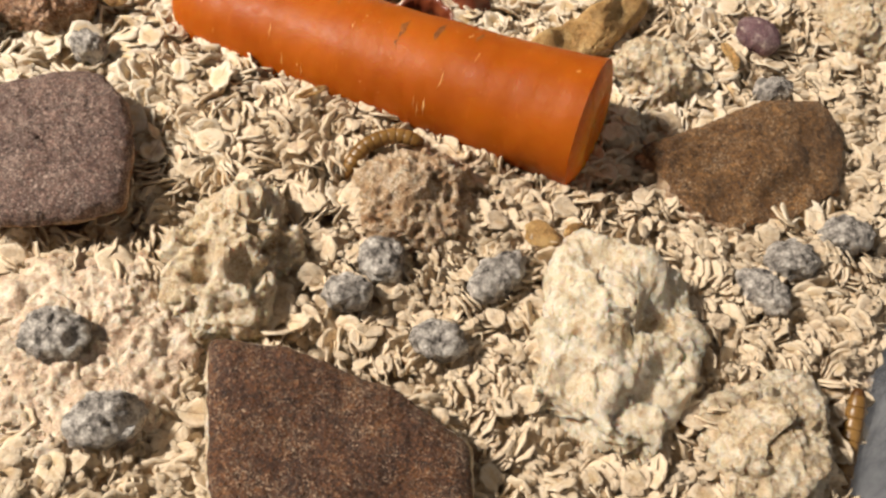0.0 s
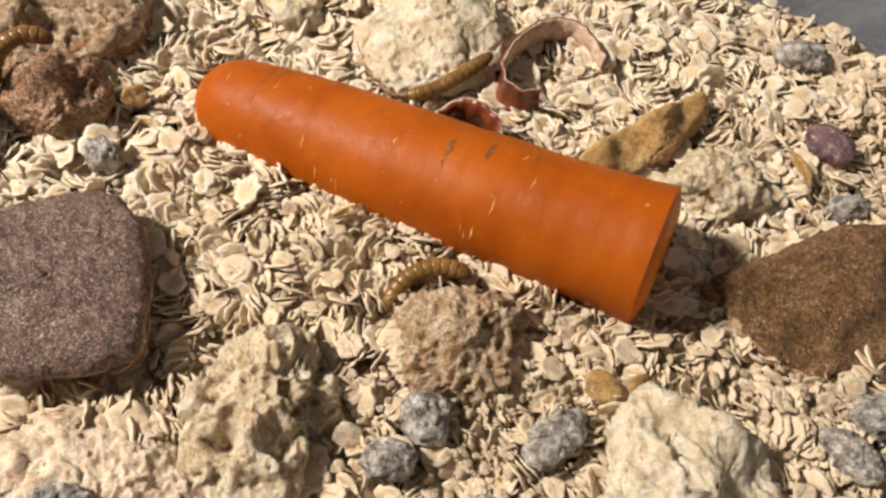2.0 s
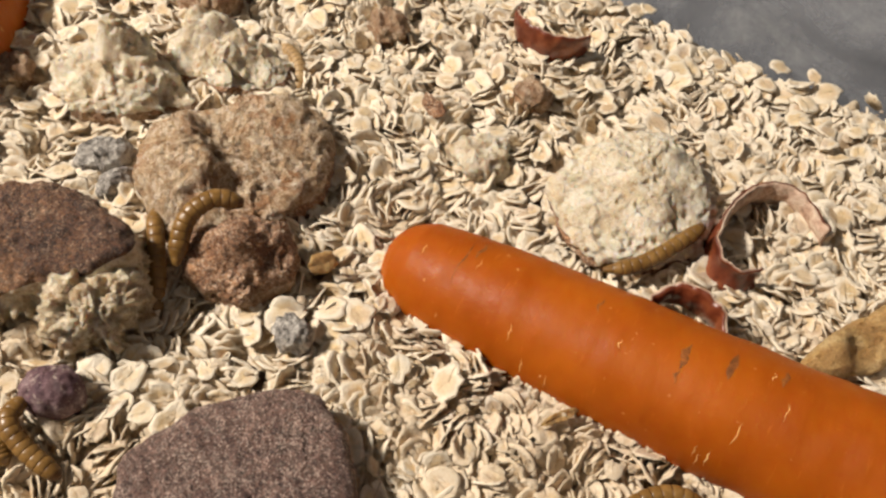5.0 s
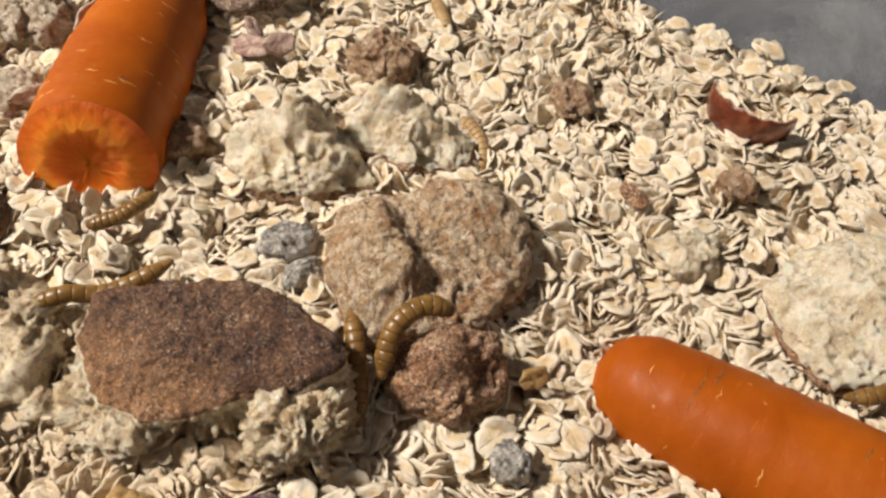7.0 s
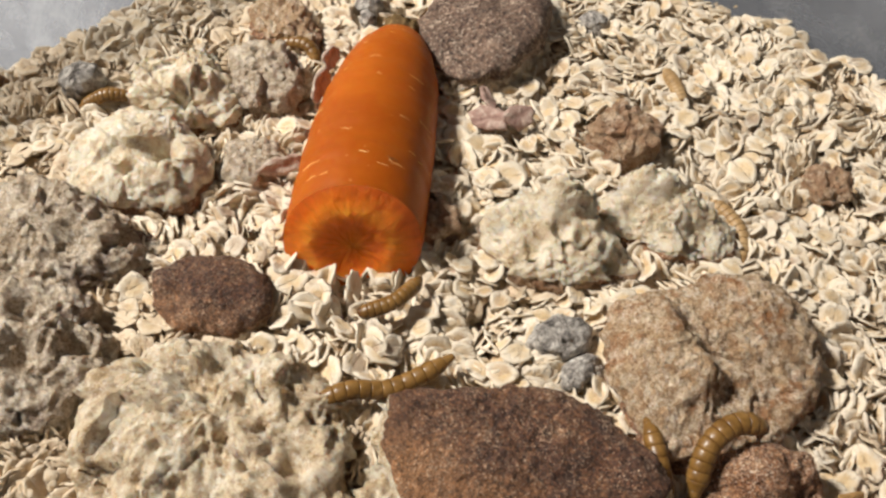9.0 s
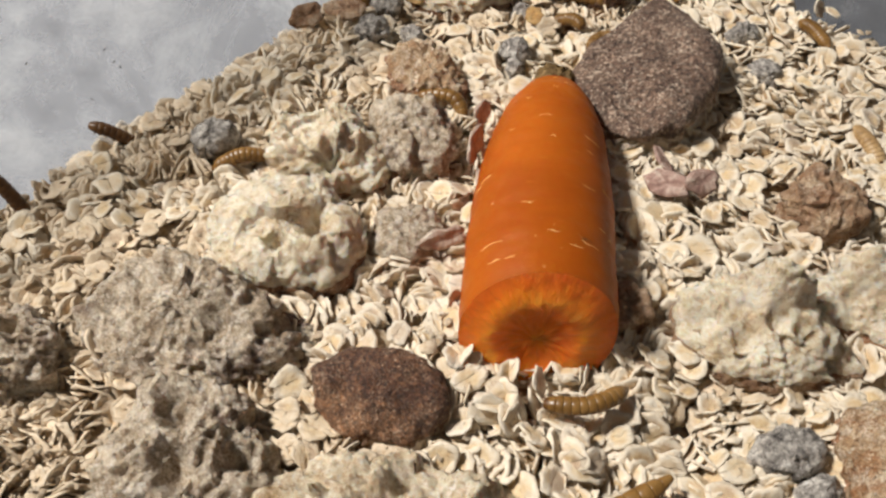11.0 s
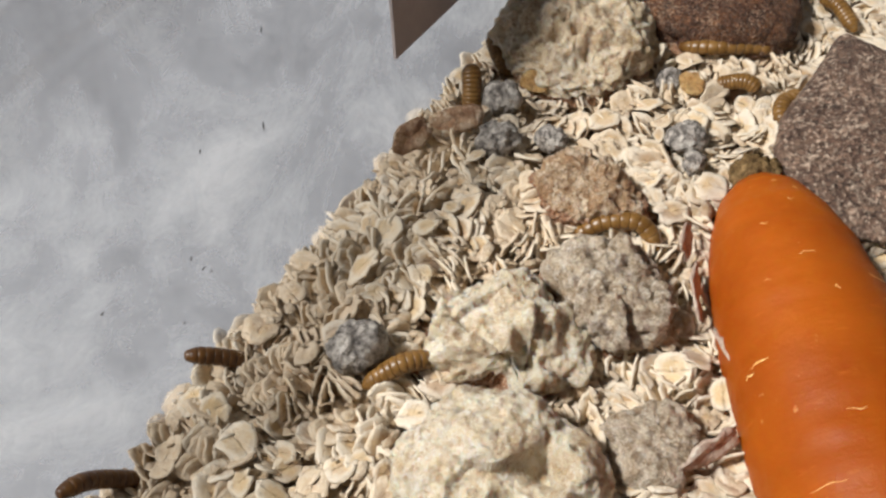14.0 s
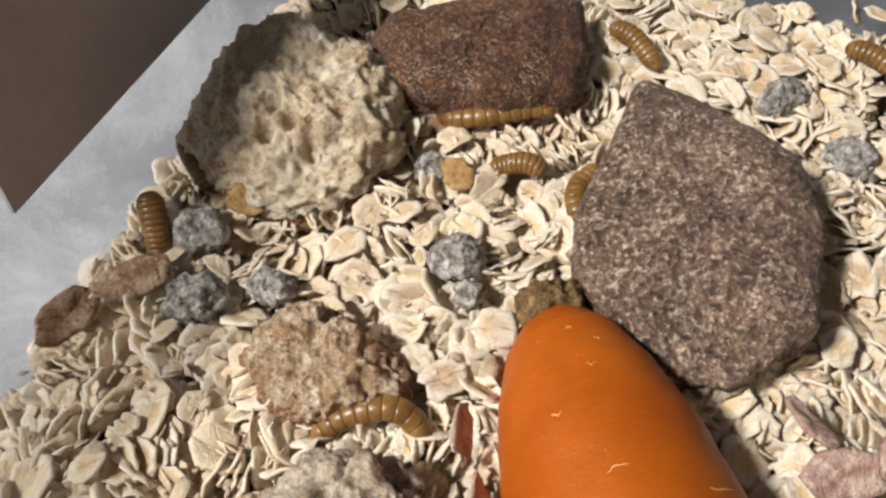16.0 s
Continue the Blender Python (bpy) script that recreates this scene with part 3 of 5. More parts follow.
tub_wall((WALL_LEFT, WALL_FRONT), (WALL_LEFT, WALL_BACK), (-1, 0))
tub_wall((WALL_RIGHT, WALL_FRONT), (WALL_RIGHT, WALL_BACK), (1, 0))
tub_wall((WALL_LEFT - 8, WALL_BACK), (WALL_RIGHT + 8, WALL_BACK), (0, 1))
tub_wall((WALL_LEFT - 8, WALL_FRONT), (WALL_RIGHT + 8, WALL_FRONT), (0, -1))
box("bottom", ((WALL_LEFT + 5) * MM, (WALL_FRONT + 5) * MM, (FLOOR - 1.9) * MM), ((WALL_RIGHT - 5) * MM, (WALL_BACK - 5) * MM, (FLOOR + 1) * MM), M_TUB, tub)

# dark card stuck to the end wall
card = pydata("label_card", [((WALL_LEFT + 0.5 - DRAFT * z + o) * MM, y * MM, z * MM) for o in (0.7, 0.0) for y, z in ((22, 12), (92, 7.5), (100, 52), (33, 56))],
              [(0, 1, 2, 3), (7, 6, 5, 4), (0, 4, 5, 1), (1, 5, 6, 2), (2, 6, 7, 3), (3, 7, 4, 0)])
tagged(obj("label_card", card, M_LABEL, smooth=False), "dark grey brown label card stuck to the tub wall", "label")

# dried specks on the inside of the end wall: along, up, length, slant
SPECKS = [(-42, 14, 1.0, 40), (-41, 10, 1.2, 10), (-40, 8, 0.9, 80), (-16, 24, 2.6, 75), (-93, 8.5, 4.0, 50), (-103, 7, 4.4, 55), (-105, 5, 1.6, 50), (-60, 20, 0.9, 10), (-30, 30, 1.0, 60), (-72, 33, 1.2, 30), (-50, 4, 0.8, 0), (-8, 40, 1.1, 70)]
speck_v, speck_f = sphere(1)
for k, (y, z, long, slant) in enumerate(SPECKS):
    ob = obj("speck", pydata("speck", speck_v * np.array([0.08, long / 2, 0.2]) * MM, speck_f), M_SPECK)
    ob.matrix_world = pose((WALL_LEFT - DRAFT * z) * MM, y * MM, z * MM, slant, 0, 0)
    tagged(ob, "dark dried speck on the plastic tub wall", "speck", "specks on the tub wall")


# ---- carrots ----
def carrot(label, cut, tip, profile, bruises, seed, stub=False, roll=0.0, slant=0.0, skew=0.0):
    """A carrot piece from its cut face to its tip (mm). profile: share of the length and radius."""
    cut, tip = Vector(cut), Vector(tip)
    length = (tip - cut).length
    ax = (tip - cut).normalized()
    ay = Vector((0, 0, 1)).cross(ax).normalized()
    az = ax.cross(ay)
    m = Matrix((ax, ay, az)).transposed().to_4x4()
    m.translation = cut * MM
    rng = random.Random(seed)
    whole = tagged(new("carrot_piece"), label, "carrot")
    whole.matrix_world = m @ pose(0, 0, 0, roll)
    xs, rs = zip(*profile)

    def radius(s):
        return float(np.interp(s, xs, rs))

    def surface(s, a, lift=0.0):
        x = s * length
        r = radius(s) * (1 + 0.018 * noise.noise(Vector((x / 9, math.cos(a), math.sin(a) + seed))) + 0.012 * noise.noise(Vector((x / 3, 2 * math.cos(a), 2 * math.sin(a)))))
        r += 0.04 * noise.noise(Vector((x / 1.6, 1.2 * math.cos(a), 1.2 * math.sin(a) + 3 * seed))) * min(1.0, radius(s) / 8)
        bow = 0.9 * math.sin(math.pi * s)
        x += (slant * math.sin(a) + skew * math.cos(a)) * (r + lift) * max(0.0, 1 - 4 * s) ** 1.5
        return Vector((x, (r + lift) * math.cos(a) + bow, (r + lift) * math.sin(a))) * MM

    rings, around = 110, 72
    steps = [1 - (1 - k / rings) ** 1.25 for k in range(rings)] + [0.9995]
    verts = [surface(s, 2 * math.pi * j / around) for s in steps for j in range(around)]
    faces = [(i * around + j, i * around + (j + 1) % around, (i + 1) * around + (j + 1) % around, (i + 1) * around + j) for i in range(len(steps) - 1) for j in range(around)]
    faces.append(tuple((len(steps) - 1) * around + j for j in range(around)))
    obj("skin", pydata("skin", verts, faces), M_CARROT, whole)
    # cut face: rough ring, slightly sunk core
    verts, faces, rr = [Vector((-0.9, 0, 0)) * MM], [], 26
    for i in range(1, rr + 1):
        for j in range(around):
            a, k = 2 * math.pi * j / around, i / rr
            p = surface(0.0, a) * k
            sink = 0.6 * math.exp(-((k / 0.42) ** 4)) - 0.5 * math.exp(-(((k - 0.6) / 0.14) ** 2)) - 1.5 * (1 - k ** 5)
            q = Vector((math.cos(a) * 3, math.sin(a) * 3, k * 2.0))
            sink += 0.35 * noise.noise(q * 3) * (1 if i < rr else 0) + (0.22 * noise.noise(q * 9) if i < rr else 0)
            verts.append(Vector((p.x + (sink * MM if i < rr else 0.0), p.y, p.z)))
    faces += [(0, 1 + (j + 1) % around, 1 + j) for j in range(around)]
    faces += [(1 + i * around + j, 1 + i * around + (j + 1) % around, 1 + (i + 1) * around + (j + 1) % around, 1 + (i + 1) * around + j) for i in range(rr - 1) for j in range(around)]
    obj("cut_face", pydata("cut_face", verts, faces), M_FLESH, whole, "rough orange cut face with a rayed core")

    def arc(name, s, a, span, wide, mat, label=""):
        """A thin lens-shaped mark that runs round the root."""
        cols, v = 12, []
        for k in range(cols + 1):
            u = k / cols
            w = wide * math.sin(math.pi * min(max(u, 0.03), 0.97)) * (0.8 + 0.4 * noise.noise(Vector((k * 0.7, s * 40, a))))
            for side, lift in ((-1, -0.05), (0, 0.10), (1, -0.05)):
                v.append(surface(s + side * w / length / 2 + 0.6 / length * noise.noise(Vector((u * 3, s * 9, a))), a + (u - 0.5) * span, lift))
        f = [(3 * k + j, 3 * k + j + 1, 3 * k + j + 4, 3 * k + j + 3) for k in range(cols) for j in range(2)]
        obj(name, pydata(name, v, f), mat, whole, label)

    for _ in range(24):
        s = rng.uniform(0.06, 0.93)
        arc("scar", s, rng.uniform(0.1, math.pi - 0.1), rng.uniform(0.06, 0.34), rng.uniform(0.22, 0.6), M_SCAR)
    for s, a, span, wide in bruises:
        arc("bruise", s, math.radians(a), span, wide, M_BRUISE, "dark bruise")
    if stub:
        v, f, _ = lump_arrays([(3, 0), (2, 5.5), (-3, 5), (-4, -4), (1, -5.5)], 3.6, 3.6, power=2.2, level=4, rough=1.0, size=2.2, fine=0.5, seed=seed)
        ob = obj("stem_stub", lump_mesh("stem_stub", v, f), M_STUB, whole, "dried dark stem stub")
        ob.location = (length * 0.99 * MM, 0, 2.6 * MM)
    n = Vector((-ax.y, ax.x)).normalized()
    w = max(rs)
    a2, b2 = Vector((cut.x, cut.y)), Vector((tip.x, tip.y))
    FOOTPRINTS.append((np.array((a2 + b2) / 2), [tuple(p - (a2 + b2) / 2) for p in (a2 + n * w, b2 + n * w * 0.75, b2 - n * w * 0.75, a2 - n * w)], 0.86, 12))
    return whole


carrot("long orange carrot piece lying on the oats, cut at one end", (212, 8, 4.5), (92, 4.5, -9.6),
       [(0, 16.0), (0.05, 15.6), (0.15, 15.0), (0.28, 15.1), (0.5, 15.0), (0.7, 14.3), (0.85, 13.2), (0.92, 11.8), (0.96, 9.6), (0.985, 6.6), (1.0, 0.4)],
       [(0.40, 84, 0.42, 2.6), (0.33, 92, 0.46, 3.0), (0.25, 100, 0.3, 1.8), (0.82, 84, 0.95, 0.8), (0.80, 104, 0.5, 1.6), (0.40, 66, 0.2, 1.2), (0.56, 96, 0.3, 1.0)], 3)
carrot("stout orange carrot piece with a rayed cut face", (-29.9, -29.8, 1.8), (-76.7, 41, -4.3),
       [(0, 15.9), (0.06, 16.3), (0.4, 16.3), (0.55, 15.6), (0.7, 14.2), (0.82, 11.8), (0.91, 8.6), (0.97, 4.4), (1.0, 0.6)],
       [(0.16, 118, 0.22, 1.6)], 8, stub=True, slant=0.20, skew=-0.10)

# ---- bread, crusts and rusks ----
BREAD = dict(torn=0.75, facet=1.15, rough=1.0, size=8.0, pores=1.0, pore_size=4.5, fine=0.36, level=5, power=3.6, breaks=8, round_by=0.06)
SLAB = dict(torn=0.12, rough=0.7, size=9.0, fine=0.28, level=5, power=6.5, round_by=0.05)

MEAL = dict(rough=1.7, size=5.0, pores=0.5, pore_size=3.2, fine=0.45, level=6, power=2.6, round_by=0.1)
chunk("meal_clump", [(116, -92), (123, -80), (141, -70), (153, -78), (164, -82), (167, -94), (168, -106), (150, -120), (124, -108)], -6.5, 4.5, 4, M_MEAL,
      "broad crumbly clump of pinkish oat meal", "oat meal", seed=41, foot=0.0, **MEAL)
chunk("bread_crust", [(83, -70), (88, -54), (98, -43), (106, -39), (115, -43), (124, -51), (133, -66), (128, -74), (116, -83), (96, -86)], -2, 9, 8, M_CRUMB_TAN,
      "purplish brown crust chunk dusted with meal", "bread crust", M_CRUST_DUSTY, "dusty brown crust", edge=0.5, seed=1, **{**SLAB, "ragged": 3.0, "power": 6.0, "level": 6, "tuck": 0.34})
chunk("bread_chunk", [(143, -66), (144, -56), (148, -48), (153, -44), (159, -45), (165, -54), (170, -65), (172, -75), (163, -82), (151, -79)], -5, 12, 7, M_CRUMB,
      "torn pale bread chunk with deep open holes", "bread", seed=2, **{**BREAD, "level": 6, "heights": ((152, -48, 7), (159, -50, 8), (149, -58, 2), (154, -62, 6), (162, -62, 7), (147, -70, 3), (158, -76, 4), (168, -74, 1)), "holes": ((157, -71, 2.6, 7), (158, -55, 3.0, 4), (150, -64, 3, 4), (165, -68, 3, 3)), "pores": 1.7, "pore_size": 6.0, "rough": 1.6, "power": 2.6, "breaks": 0})
chunk("bread_chunk", [(169, -31), (172, -24), (181, -18), (192, -16), (197, -24), (197, -30), (195, -37), (186, -44), (177, -42)], -4, 9, 8, M_TOAST,
      "rounded tan bread lump with a sandy surface", "bread", M_CRUST_RED, "brown toasted foot", under=True, edge=0.9, seed=3, **{**BREAD, "breaks": 5, "keep": (0.78, 0.95), "level": 6, "heights": ((173, -28, 4), (178, -22, 6), (188, -20, 6), (194, -27, 3), (184, -30, 6.5), (190, -36, 1), (180, -38, 3)), "pores": 0.5, "rough": 1.2, "power": 3.2})
chunk("bread_crust", [(225, 13), (236, 28), (248, 44), (262, 54), (272, 44), (274, 28), (264, 12), (253, 3), (242, 3)], -4, 9, 9, M_CRUMB_TAN,
      "thick golden brown crust slab with a glazed top", "bread crust", M_CRUST_GOLD, "golden brown glazed crust", edge=0.75, seed=4, **{**SLAB, "ragged": 1.6, "power": 3.6, "level": 6, "heights": ((228, 14, 3), (248, 42, 5), (262, 50, 4), (271, 36, 0), (255, 25, 4), (262, 14, -3), (250, 6, -3), (240, 6, -1))})
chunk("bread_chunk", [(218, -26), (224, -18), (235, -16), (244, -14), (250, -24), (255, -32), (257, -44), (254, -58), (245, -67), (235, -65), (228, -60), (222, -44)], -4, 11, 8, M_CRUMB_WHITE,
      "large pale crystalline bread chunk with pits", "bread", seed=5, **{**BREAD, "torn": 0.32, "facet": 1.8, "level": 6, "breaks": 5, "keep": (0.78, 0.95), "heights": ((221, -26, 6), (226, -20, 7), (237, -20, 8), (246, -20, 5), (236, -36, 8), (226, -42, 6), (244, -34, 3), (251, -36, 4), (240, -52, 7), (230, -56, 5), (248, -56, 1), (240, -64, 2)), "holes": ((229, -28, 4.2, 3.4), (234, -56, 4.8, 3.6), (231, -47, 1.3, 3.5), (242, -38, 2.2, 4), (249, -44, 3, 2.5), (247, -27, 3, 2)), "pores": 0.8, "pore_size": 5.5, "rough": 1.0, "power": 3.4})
chunk("bread_crust", [(168, -84), (181, -78), (204, -75), (222, -77), (228, -88), (216, -112), (196, -122), (183, -106)], -4, 10, 8, M_CRUMB,
      "flat brown crust slab with a velvety top and a pale edge", "bread crust", M_CRUST_GLAZED, "velvety brown crust", edge=0.2, seed=6, **{**SLAB, "ragged": 2.0, "level": 6, "round_by": 0.03, "rough": 0.5, "heights": ((170, -84, 9), (182, -80, 8), (205, -78, 6), (222, -80, 5), (200, -100, 5), (190, -112, 5), (220, -96, 3))})
chunk("bread_chunk", [(259, -44), (266, -34), (274, -28), (282, -30), (287, -42), (285, -62), (270, -66)], -6, 9, 7, M_CRUMB,
      "pale bread chunk in the corner by the tub wall", "bread", seed=7, **{**BREAD, "breaks": 5, "keep": (0.78, 0.95), "heights": ((263, -44, 2), (274, -32, 3), (283, -38, 3), (272, -46, 4), (280, -54, 2)), "pores": 0.9, "pore_size": 4.0, "rough": 1.5, "power": 2.6})
chunk("rusk_wedge", [(184, 26), (189, 40), (197, 54), (207, 72), (210, 64), (206, 46), (200, 36), (190, 27)], -4, 8, 7, M_CRUMB_TAN,
      "golden wedge of rusk with a toasted face", "rusk", M_RUSK, "smooth golden toasted face", edge=0.75, seed=8, **{**SLAB, "power": 2.8, "heights": ((187, 34, 4), (198, 54, 6), (207, 69, 5), (206, 54, 1), (198, 38, -1), (188, 28, 1))})
chunk("bread_chunk", [(114, 42), (116, 56), (124, 68), (134, 73), (146, 69), (155, 58), (155, 45), (148, 34), (137, 28), (126, 30)], -5, 11, 7, M_CRUMB_WHITE,
      "white bread chunk with round pores", "bread", M_CRUST_RED, "thin brown crust along the foot", under=True, edge=0.9, seed=9, **{**BREAD, "torn": 0.08, "fine": 0.18, "facet": 0.7, "level": 6, "breaks": 5, "keep": (0.78, 0.95), "rough": 0.8, "heights": ((120, 46, 1), (125, 58, 6), (134, 66, 8), (146, 62, 5), (150, 48, 2), (138, 50, 6), (134, 36, 1)), "pores": 1.0, "pore_size": 2.8, "power": 2.8})
chunk("bread_chunk", [(27, -11), (24, -2), (31, 8), (37, 19), (47, 25), (59, 24), (68, 15), (70, 4), (67, -9), (58, -24), (50, -27), (41, -23), (33, -18)], -6, 10, 7, M_TOAST,
      "broad tan toast piece with a sunken middle", "bread", M_CRUST_RED, "orange brown toasted sides", under=True, edge=0.7, seed=10, **{**BREAD, "torn": 0.5, "level": 6, "breaks": 5, "keep": (0.78, 0.95), "heights": ((30, -8, 5), (33, -2, 8), (40, -6, 9), (47, -9, 9), (46, -18, 6), (54, -22, 3), (35, 6, 4), (42, 2, 3), (49, -2, 2.5), (57, -9, 1), (42, 13, 6), (49, 17, 7.5), (58, 15, 6), (64, 6, 3.5), (62, -4, 1.5)), "pores": 0.7, "pore_size": 3.0, "rough": 0.8, "fine": 0.4, "size": 7.0, "power": 4.0})
chunk("bread_lump", [(57, -24), (60, -18), (66, -12), (73, -9), (79, -13), (81, -19), (76, -29), (68, -32), (61, -31)], -3, 11, 8, M_CRUMB_TAN,
      "reddish brown crusty bread lump", "bread", M_CRUST_RED, "sandy reddish crust", edge=0.9, seed=11, **{**BREAD, "torn": 0.35, "facet": 0.8, "breaks": 5, "keep": (0.78, 0.95), "level": 6, "heights": ((61, -22, 6), (66, -16, 8), (73, -13, 7), (78, -18, 2), (69, -22, 8.5), (72, -28, 2), (64, -29, 3)), "pores": 0.6, "rough": 0.9, "power": 2.8})
slab = chunk("bread_crust", [(3, -55), (5, -51), (13, -46), (20, -39), (29, -33), (38, -32), (52, -33), (57, -38), (52, -46), (44, -54), (38, -62), (32, -68), (20, -70), (9, -64)], 1, 10, 8, M_CRUMB,
      "tilted brown crust slab with a ragged crumb underside", "bread crust", M_CRUST, "velvety brown crust", edge=0.30, seed=12, foot=0.7, **{**SLAB, "level": 6, "ragged": 4.6, "rough": 0.9, "size": 7.0, "fine": 0.45, "round_by": 0.03, "tuck": -0.05, "heights": ((6, -54, 9), (20, -42, 11), (36, -35, 12), (53, -37, 13), (46, -50, 9.5), (36, -62, 7), (22, -67, 6), (10, -60, 7), (28, -52, 10))})
TORN = {**BREAD, "torn": 1.1, "breaks": 0, "pores": 1.4, "pore_size": 4.0, "rough": 1.5, "fine": 0.5, "power": 3.0}
hanging(slab, [(43, -50), (50, -42), (58, -38), (62, -45), (62, -52), (55, -58), (47, -58)], 0, 8, 8, M_CRUMB, "ragged torn crumb", seed=44, **TORN)
hanging(slab, [(10, -64), (20, -62), (30, -63), (35, -68), (30, -75), (18, -76), (9, -71)], -2, 6, 6, M_CRUMB, "ragged torn crumb", seed=45, **TORN)
chunk("bread_chunk", [(-14, -6), (-16, 1), (-11, 9), (-2, 16), (6, 18), (14, 16), (24, 12), (20, 4), (12, -6), (-2, -9)], -5, 18, 6, M_CRUMB_WHITE,
      "peaked white bread chunk with glassy holes", "bread", M_CRUMB_TAN, "tan crusted foot", under=True, edge=0.74, seed=13, **{**BREAD, "torn": 0.2, "facet": 1.4, "level": 6, "breaks": 5, "keep": (0.78, 0.95), "heights": ((-12, -1, 3), (-7, 7, 6), (-1, 11, 17), (4, 11, 15), (9, 8, 6), (13, 11, 4), (20, 9, -1), (7, 0, 4), (0, -4, 2), (-8, -5, 0)), "holes": ((5, 4, 2.4, 4), (10, 5, 2.0, 4), (-1, 4, 2.4, 3), (2, -2, 2.2, 3)), "pores": 1.5, "pore_size": 5.5, "power": 2.2, "rough": 1.1})
chunk("bread_chunk", [(4, 20), (7, 29), (13, 35), (24, 38), (36, 38), (39, 31), (33, 22), (22, 18), (12, 16)], -5, 17, 6, M_CRUMB_WHITE,
      "pale pointed bread chunk with a brown rim", "bread", M_CRUST_RED, "brown lower rim", under=True, edge=0.66, seed=14, **{**BREAD, "torn": 0.2, "facet": 1.8, "level": 6, "breaks": 5, "keep": (0.78, 0.95), "heights": ((8, 22, 4), (11, 29, 17), (16, 30, 12), (22, 26, 6), (26, 32, 6), (34, 34, 2), (32, 26, 0), (22, 20, 0), (14, 19, 1)), "pores": 0.8, "pore_size": 4.0, "power": 2.2, "rough": 1.0})
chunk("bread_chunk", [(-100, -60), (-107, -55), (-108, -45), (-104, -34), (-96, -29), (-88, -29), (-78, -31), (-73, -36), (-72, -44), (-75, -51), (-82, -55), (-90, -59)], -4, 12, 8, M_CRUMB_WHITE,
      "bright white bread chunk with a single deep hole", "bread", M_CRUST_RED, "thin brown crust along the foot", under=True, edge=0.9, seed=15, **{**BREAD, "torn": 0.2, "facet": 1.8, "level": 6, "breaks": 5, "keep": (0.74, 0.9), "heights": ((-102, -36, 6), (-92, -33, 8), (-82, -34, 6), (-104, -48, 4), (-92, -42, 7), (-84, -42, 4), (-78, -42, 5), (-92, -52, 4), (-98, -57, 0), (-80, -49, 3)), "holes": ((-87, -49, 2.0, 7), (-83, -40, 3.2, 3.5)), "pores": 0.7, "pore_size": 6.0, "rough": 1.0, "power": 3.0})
chunk("bread_chunk", [(-119, -34), (-122, -24), (-114, -14), (-105, -6), (-95, -10), (-88, -11), (-86, -18), (-92, -27), (-103, -29)], -5, 10, 7, M_CRUMB_WHITE,
      "pale bread piece with a jagged rim", "bread", M_CRUST_RED, "thin brown crust along the foot", under=True, edge=0.9, seed=16, **{**BREAD, "torn": 0.25, "facet": 1.8, "level": 6, "breaks": 5, "keep": (0.78, 0.95), "heights": ((-117, -28, 3), (-112, -20, 5), (-104, -12, 6), (-97, -17, 6), (-104, -22, 5), (-90, -15, 1), (-95, -24, 2)), "holes": ((-97, -23, 1.8, 4),), "pores": 1.0, "pore_size": 5.0, "rough": 1.5, "power": 3.0})
chunk("bread_chunk", [(-105, -3), (-100, 8), (-88, 10), (-79, 3), (-77, -6), (-84, -13), (-93, -14)], -5, 9, 7, M_CRUMB_GREY,
      "mottled grey brown bread piece", "bread", M_CRUST_RED, "brown crusted foot", under=True, edge=0.9, seed=17, **{**BREAD, "breaks": 2, "pores": 0.8, "rough": 1.3})
chunk("bread_crust", [(-74, 88), (-62, 85), (-45, 74), (-40, 62), (-39, 45), (-43, 41), (-49, 34), (-58, 34), (-65, 38), (-74, 45), (-77, 56), (-75, 72)], -4, 8, 8, M_CRUMB_GREY,
      "large flat crust slab with a grainy grey brown top", "bread crust", M_CRUST_GREY, "grainy grey brown crust", edge=0.75, seed=18, **{**SLAB, "ragged": 2.0, "rough": 0.4, "fine": 0.3, "level": 6, "round_by": 0.03, "power": 5.0, "heights": ((-73, 84, 6), (-72, 56, 3), (-70, 46, 2), (-46, 70, 9), (-42, 48, 6), (-52, 38, 1), (-58, 60, 6))})
chunk("bread_chunk", [(-11, 40), (-10, 56), (4, 57), (8, 46), (2, 38)], -5, 9, 6, M_CRUMB_TAN,
      "small tan bread lump among clean flakes", "bread", seed=19, **{**BREAD, "pores": 0.43})
chunk("bread_chunk", [(-112, -82), (-109, -72), (-101, -64), (-87, -60), (-75, -57), (-63, -55), (-65, -66), (-73, -80), (-82, -88), (-90, -91), (-103, -90)], -6, 12, 7, M_CRUMB_GREY,
      "mottled grey bread slab with a crusted ridge", "bread", M_CRUST_DUSTY, "dark crusted lower rim", under=True, edge=0.9, seed=20, **{**BREAD, "level": 6, "breaks": 5, "keep": (0.78, 0.95), "rough": 1.6, "pores": 1.1, "pore_size": 5.0, "power": 2.8, "heights": ((-108, -76, 3), (-100, -67, 7), (-88, -64, 8), (-76, -61, 6), (-66, -59, 1), (-92, -76, 4), (-78, -72, 2), (-86, -85, -1), (-100, -86, 0))})
chunk("bread_chunk", [(-121, -109), (-120, -99), (-114, -93), (-102, -93), (-97, -99), (-99, -109), (-109, -114)], -5, 10, 6, M_CRUMB_GREY,
      "grey bread knob with a round hole", "bread", seed=21, **{**BREAD, "level": 6, "breaks": 5, "keep": (0.78, 0.95), "holes": ((-110, -99, 2.0, 8),), "pores": 1.0, "pore_size": 5.0, "power": 2.4, "rough": 1.4})
